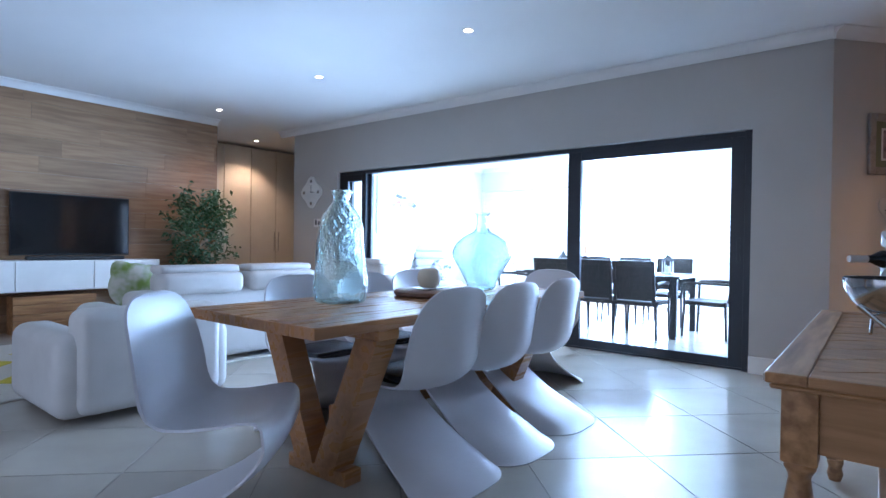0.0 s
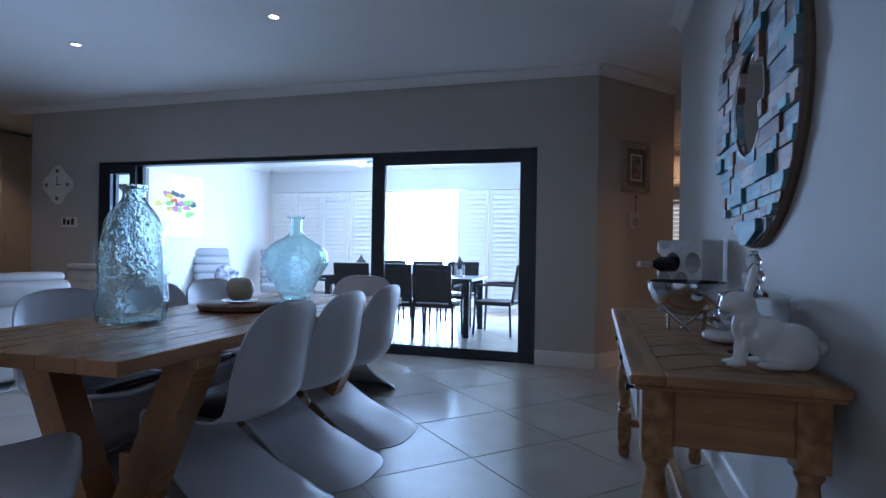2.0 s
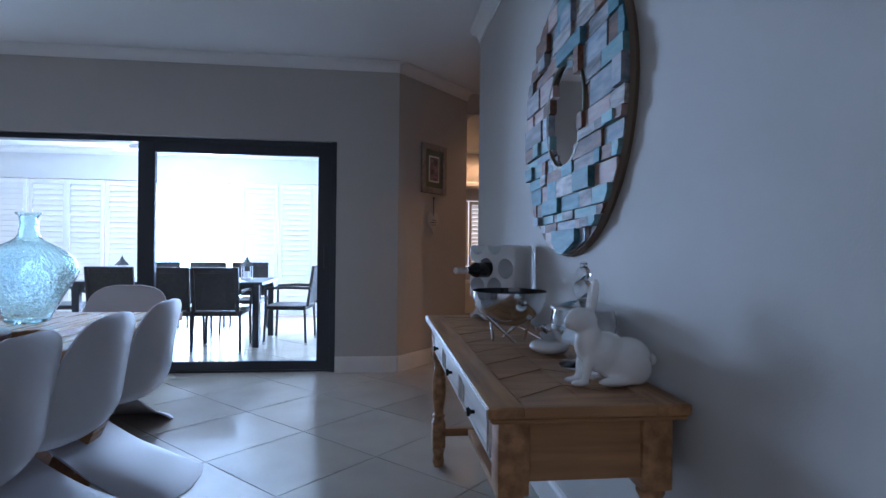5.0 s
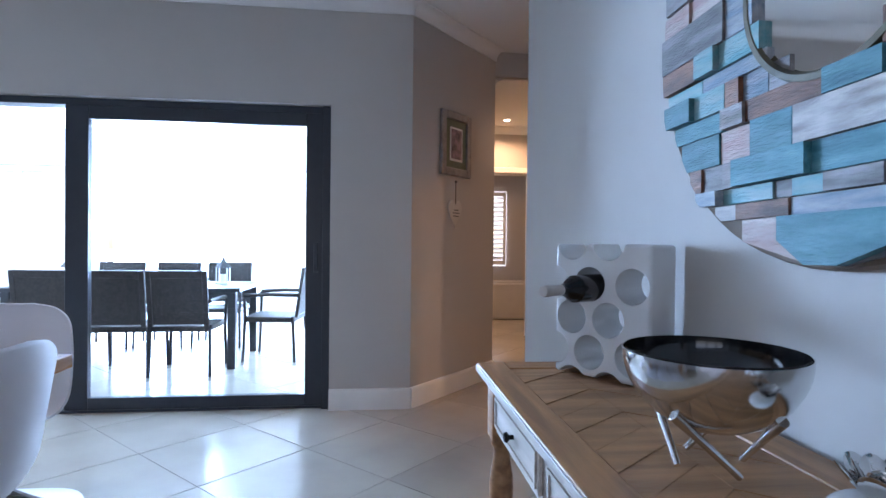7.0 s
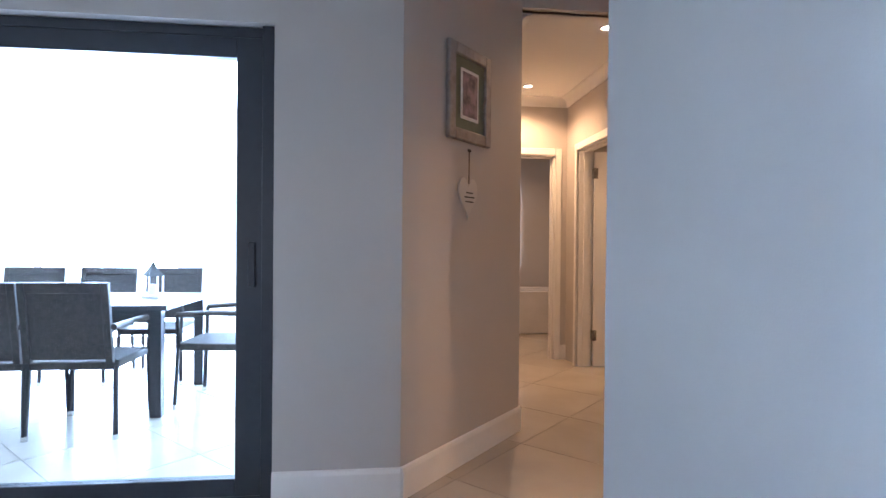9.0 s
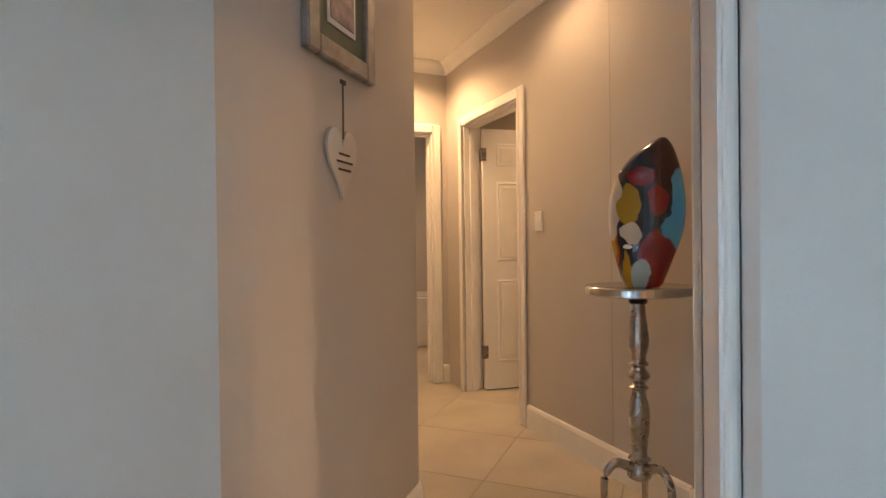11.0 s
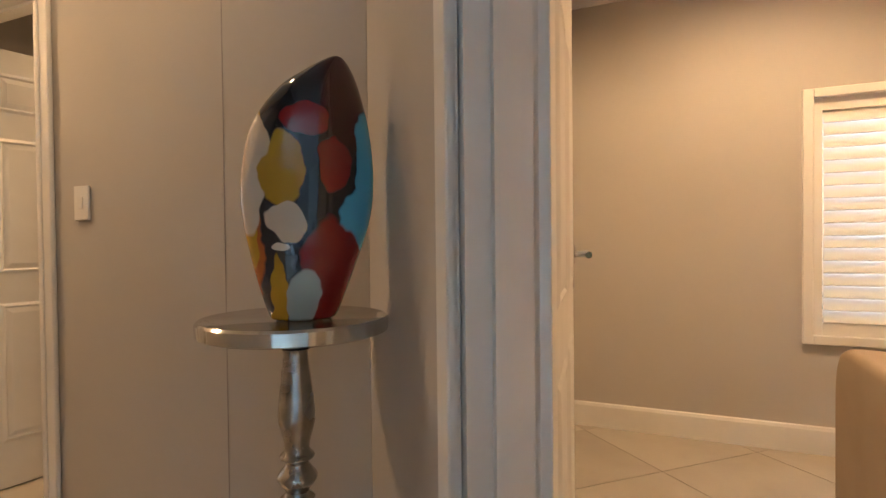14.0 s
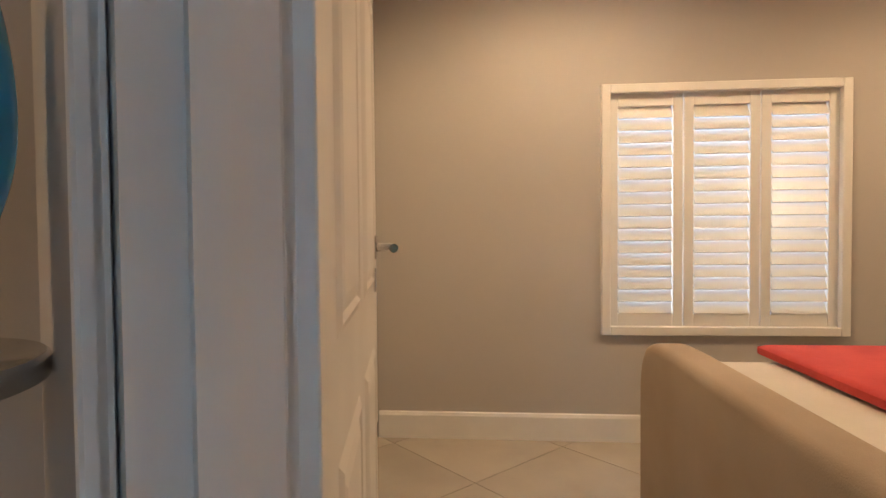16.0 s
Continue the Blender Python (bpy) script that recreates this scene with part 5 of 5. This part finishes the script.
# wall clock and small ornament
ck = thing("wall_clock", pose(-6.70, YN - 0.001, 1.83), "white flower-shaped wall clock with dark markers", "clock")
pts = [((0.215 + 0.028 * math.cos(4 * a)) * math.cos(a), (0.215 + 0.028 * math.cos(4 * a)) * math.sin(a)) for a in [2 * math.pi * i / 64 for i in range(64)]]
part("face", moved(prism_bm(pts, 0.0, 0.02, 0.0), pose(0, 0, 0, 90, 0, 0)), WHITE, ck)
for i in range(4):
    a = i * math.pi / 2
    part("marker", box_bm((0.17 * math.cos(a) - 0.022, -0.026, 0.17 * math.sin(a) - 0.022), (0.17 * math.cos(a) + 0.022, -0.0205, 0.17 * math.sin(a) + 0.022), 0.002), PEWTER, ck)
part("hand", boxes_bm([((-0.004, -0.026, -0.01), (0.004, -0.022, 0.11)), ((-0.01, -0.030, -0.004), (0.075, -0.0265, 0.004))]), BLACK, ck)
sg = thing("wall_sign", pose(-6.51, YN - 0.001, 1.36), "small white wall plaque with dark figures", "sign")
part("board", box_bm((-0.12, -0.014, -0.06), (0.12, 0, 0.06), 0.003), WHITE, sg)
for i in range(3):
    part("motif", box_bm((-0.09 + i * 0.065, -0.018, -0.03), (-0.05 + i * 0.065, -0.0145, 0.05 - 0.02 * (i % 2))), BLACK, sg)

# ---- patio ----
WICK = material("dark_wicker", (0.030, 0.026, 0.024), 0.55, second=(0.055, 0.046, 0.040), scale=40, bump=0.5, bump_scale=110)
GREYM = material("grey_metal", (0.05, 0.05, 0.052), 0.4, metal=0.4, scale=20)
pt = thing("patio_table", pose(-2.68, 7.05, 0), "long dark grey patio dining table", "table")
for i in range(8):
    part("slat", box_bm((-1.02, -0.48 + i * 0.12 + 0.003, 0.70), (1.02, -0.48 + (i + 1) * 0.12 - 0.003, 0.735), 0.003), GREYM, pt)
for x in (-0.98, 0.91):
    for y in (-0.46, 0.39):
        part("leg", box_bm((x, y, 0), (x + 0.07, y + 0.07, 0.70), 0.004), GREYM, pt)
part("apron", boxes_bm([((-0.91, -0.45, 0.62), (0.91, -0.42, 0.70)), ((-0.91, 0.42, 0.62), (0.91, 0.45, 0.70))]), GREYM, pt)


def patio_chair(m):
    ob = thing("patio_chair", m, "dark woven wicker patio armchair at the outdoor table", "chair", "patio chairs")
    part("seat", box_bm((-0.24, -0.24, 0.40), (0.24, 0.24, 0.45), 0.012), WICK, ob)
    bk = boxes_bm([((-0.24, -0.275, 0.45), (-0.20, -0.245, 0.92)), ((0.20, -0.275, 0.45), (0.24, -0.245, 0.92)), ((-0.20, -0.275, 0.86), (0.20, -0.245, 0.92)), ((-0.20, -0.268, 0.47), (0.20, -0.252, 0.86))], 0.003)
    bmesh.ops.transform(bk, matrix=pose(0, -0.25, 0.45, 8, 0, 0) @ pose(0, 0.25, -0.45), verts=bk.verts)
    part("backrest", bk, WICK, ob)
    for s in (-1, 1):
        part("armrest", tube_bm([(s * 0.255, -0.30, 0.66), (s * 0.262, 0.0, 0.665), (s * 0.255, 0.22, 0.65)], 0.018), WICK, ob, smooth=True)
        for y in (-0.23, 0.22):
            lg = part("leg", tube_bm([(s * 0.25, y, 0.65 if y > 0 else 0.46), (s * 0.235, y, 0.40), (s * 0.245, y * 1.08, 0.012)], 0.015), GREYM, ob)
            part("foot_cap", lathe_bm([(0, 0), (0.017, 0), (0.017, 0.03), (0, 0.03)], 12), CHROME, lg).matrix_basis = pose(s * 0.245, y * 1.08, 0)
    return ob


pc = patio_chair(pose(-1.42, 7.00, 0, 0, 0, 84))
for x, y, a in ((-1.83, 6.46, 0), (-2.33, 6.45, 2), (-2.84, 6.46, -3), (-1.90, 7.70, 180), (-2.48, 7.72, 177), (-3.05, 7.70, 183), (-3.78, 7.08, -90)):
    copy_thing(pc, pose(x - 0.22, y, 0, 0, 0, a))
for x, y in ((-1.95, 7.10), (-3.40, 7.15)):
    ln = thing("lantern", pose(x, y, 0.735), "white metal candle lantern on the patio table", "lantern")
    part("base", box_bm((-0.06, -0.06, 0), (0.06, 0.06, 0.02), 0.003), WHITE, ln)
    for sx in (-1, 1):
        for sy in (-1, 1):
            part("post", box_bm((sx * 0.05 - 0.005, sy * 0.05 - 0.005, 0.02), (sx * 0.05 + 0.005, sy * 0.05 + 0.005, 0.16)), WHITE, ln)
    part("roof", lathe_bm([(0, 0.16), (0.085, 0.16), (0.03, 0.22), (0.018, 0.24), (0, 0.28)], 4), GREYM, ln)
    part("candle", lathe_bm([(0, 0.02), (0.03, 0.02), (0.03, 0.10), (0, 0.10)], 16), CERAMIC, ln)


def recliner(m):
    ob = thing("recliner", m, "grey channelled leather lounge recliner on the patio", "armchair", "patio recliners")
    G = material("grey_lounge_leather", (0.36, 0.36, 0.37), 0.5, scale=5, bump=0.1)
    for i in range(5):
        part("back_roll", moved(box_bm((-0.30, -0.06, 0), (0.30, 0.06, 0.145), 0.05, 4), pose(0, 0.30 + 0.055 * i, 0.40 + 0.13 * i, -20, 0, 0)), G, ob, smooth=True)
    for i in range(4):
        part("seat_roll", box_bm((-0.30, -0.38 + 0.16 * i, 0.32), (0.30, -0.22 + 0.16 * i, 0.46), 0.05, 4), G, ob, smooth=True)
    part("frame", tube_bm([(-0.2, -0.3, 0.02), (0.2, -0.3, 0.02), (0.2, 0.3, 0.02), (0, 0.0, 0.32)], 0.02), CHROME, ob)
    return ob


recliner(pose(-5.55, 8.45, 0, 0, 0, 35))
recliner(pose(-5.75, 7.25, 0, 0, 0, 60))
PRINT = material("floral_print", (0.70, 0.70, 0.72), 0.8, second=(0.06, 0.07, 0.16), scale=11, detail=2)
for x, y, a in ((-5.45, 8.30, 35), (-5.6, 7.15, 60)):
    c = blob_mesh("floral_cushion", [((0, 0, 0), (0.21, 0.07, 0.19), (0, 0, 0))], 0.02, PRINT, 3)
    c.matrix_world = pose(x, y, 0.64, -20, 0, a)
    tagged(c, "white cushion with blue floral print on a recliner", "cushion")
can = thing("canvas_painting", pose(XPL, 6.28, 1.22), "white canvas with bright splashed abstract skyline painting", "painting")
cm = material("splashed_canvas", (0.80, 0.79, 0.78), 0.7, scale=4)
part("canvas", box_bm((0.001, 0, 0), (0.04, 1.10, 0.95), 0.003), cm, can)
rnd = random.Random(11)
for i in range(26):
    col = rnd.choice(((0.55, 0.08, 0.03), (0.60, 0.40, 0.04), (0.05, 0.05, 0.06), (0.20, 0.45, 0.08), (0.10, 0.08, 0.09), (0.45, 0.15, 0.25)))
    y, zz = 0.55 + rnd.gauss(0, 0.2), 0.50 + rnd.gauss(0, 0.09)
    pts = [(max(0.03, min(1.07, y + rnd.uniform(0.5, 1.2) * 0.09 * math.cos(t))), zz + rnd.uniform(0.4, 1.2) * 0.045 * math.sin(t)) for t in [2 * math.pi * q / 14 for q in range(14)]]
    part("paint_splash", moved(prism_bm(pts, 0.0402 + i * 0.0001, 0.0412 + i * 0.0001), Matrix(((0, 0, 1, 0), (1, 0, 0, 0), (0, 1, 0, 0), (0, 0, 0, 1)))), material("splash", col, 0.6, scale=20), can)
fan = thing("ceiling_fan", pose(-3.35, 7.4, HP), "white three-blade ceiling fan over the patio", "ceiling fan")
part("rod", tube_bm([(0, 0, -0.001), (0, 0, -0.22)], 0.012), WHITE, fan)
part("motor", lathe_bm([(0, -0.20), (0.07, -0.21), (0.10, -0.25), (0.08, -0.30), (0, -0.31)], 24), WHITE, fan, smooth=True)
for i in range(3):
    part("blade", moved(box_bm((0.09, -0.06, -0.004), (0.60, 0.06, 0.004), 0.003), pose(0, 0, -0.255, 0, 0, i * 120 + 15) @ pose(0, 0, 0, 8, 0, 0)), WHITE, fan)

# ---- floor tiles, laid on the diagonal ----
TS, TG = 0.63, 0.0025
tile_mesh = bpy.data.meshes.new("tile")
tb = box_bm((-TS / 2 + TG, -TS / 2 + TG, -0.0028), (TS / 2 - TG, TS / 2 - TG, 0.0), 0.0012, 1)
tb.to_mesh(tile_mesh)
tb.free()
tile_mesh.materials.append(TILE)
floor = bpy.data.objects["floor"]
rest, cells = bmesh.new(), []
d = TS * math.sqrt(0.5)
for i in range(-14, 17):
    for j in range(-40, 41):
        if (i + j) % 2:
            continue
        x, y = -1.25 + i * d, 3.70 + j * d
        if XE < x < 5.6 and YS < y < 12.3:
            cells.append((abs(x + 0.6) + 0.6 * abs(y - 4.2), x, y))
cells.sort()
for k, (_, x, y) in enumerate(cells):
    m = pose(x, y, 0, 0, 0, 45)
    if k < 300:
        o = new("tile", tile_mesh)
        o.parent, o.matrix_basis = floor, m
    else:
        t = bmesh.ops.create_cube(rest, size=1)
        bmesh.ops.transform(rest, matrix=m @ Matrix.Diagonal((TS - 2 * TG, TS - 2 * TG, 0.0028, 1)) @ pose(0, 0, -0.5), verts=t["verts"])
o = part("tiles_beyond", rest, TILE, floor)
o["kind"] = "stuff"
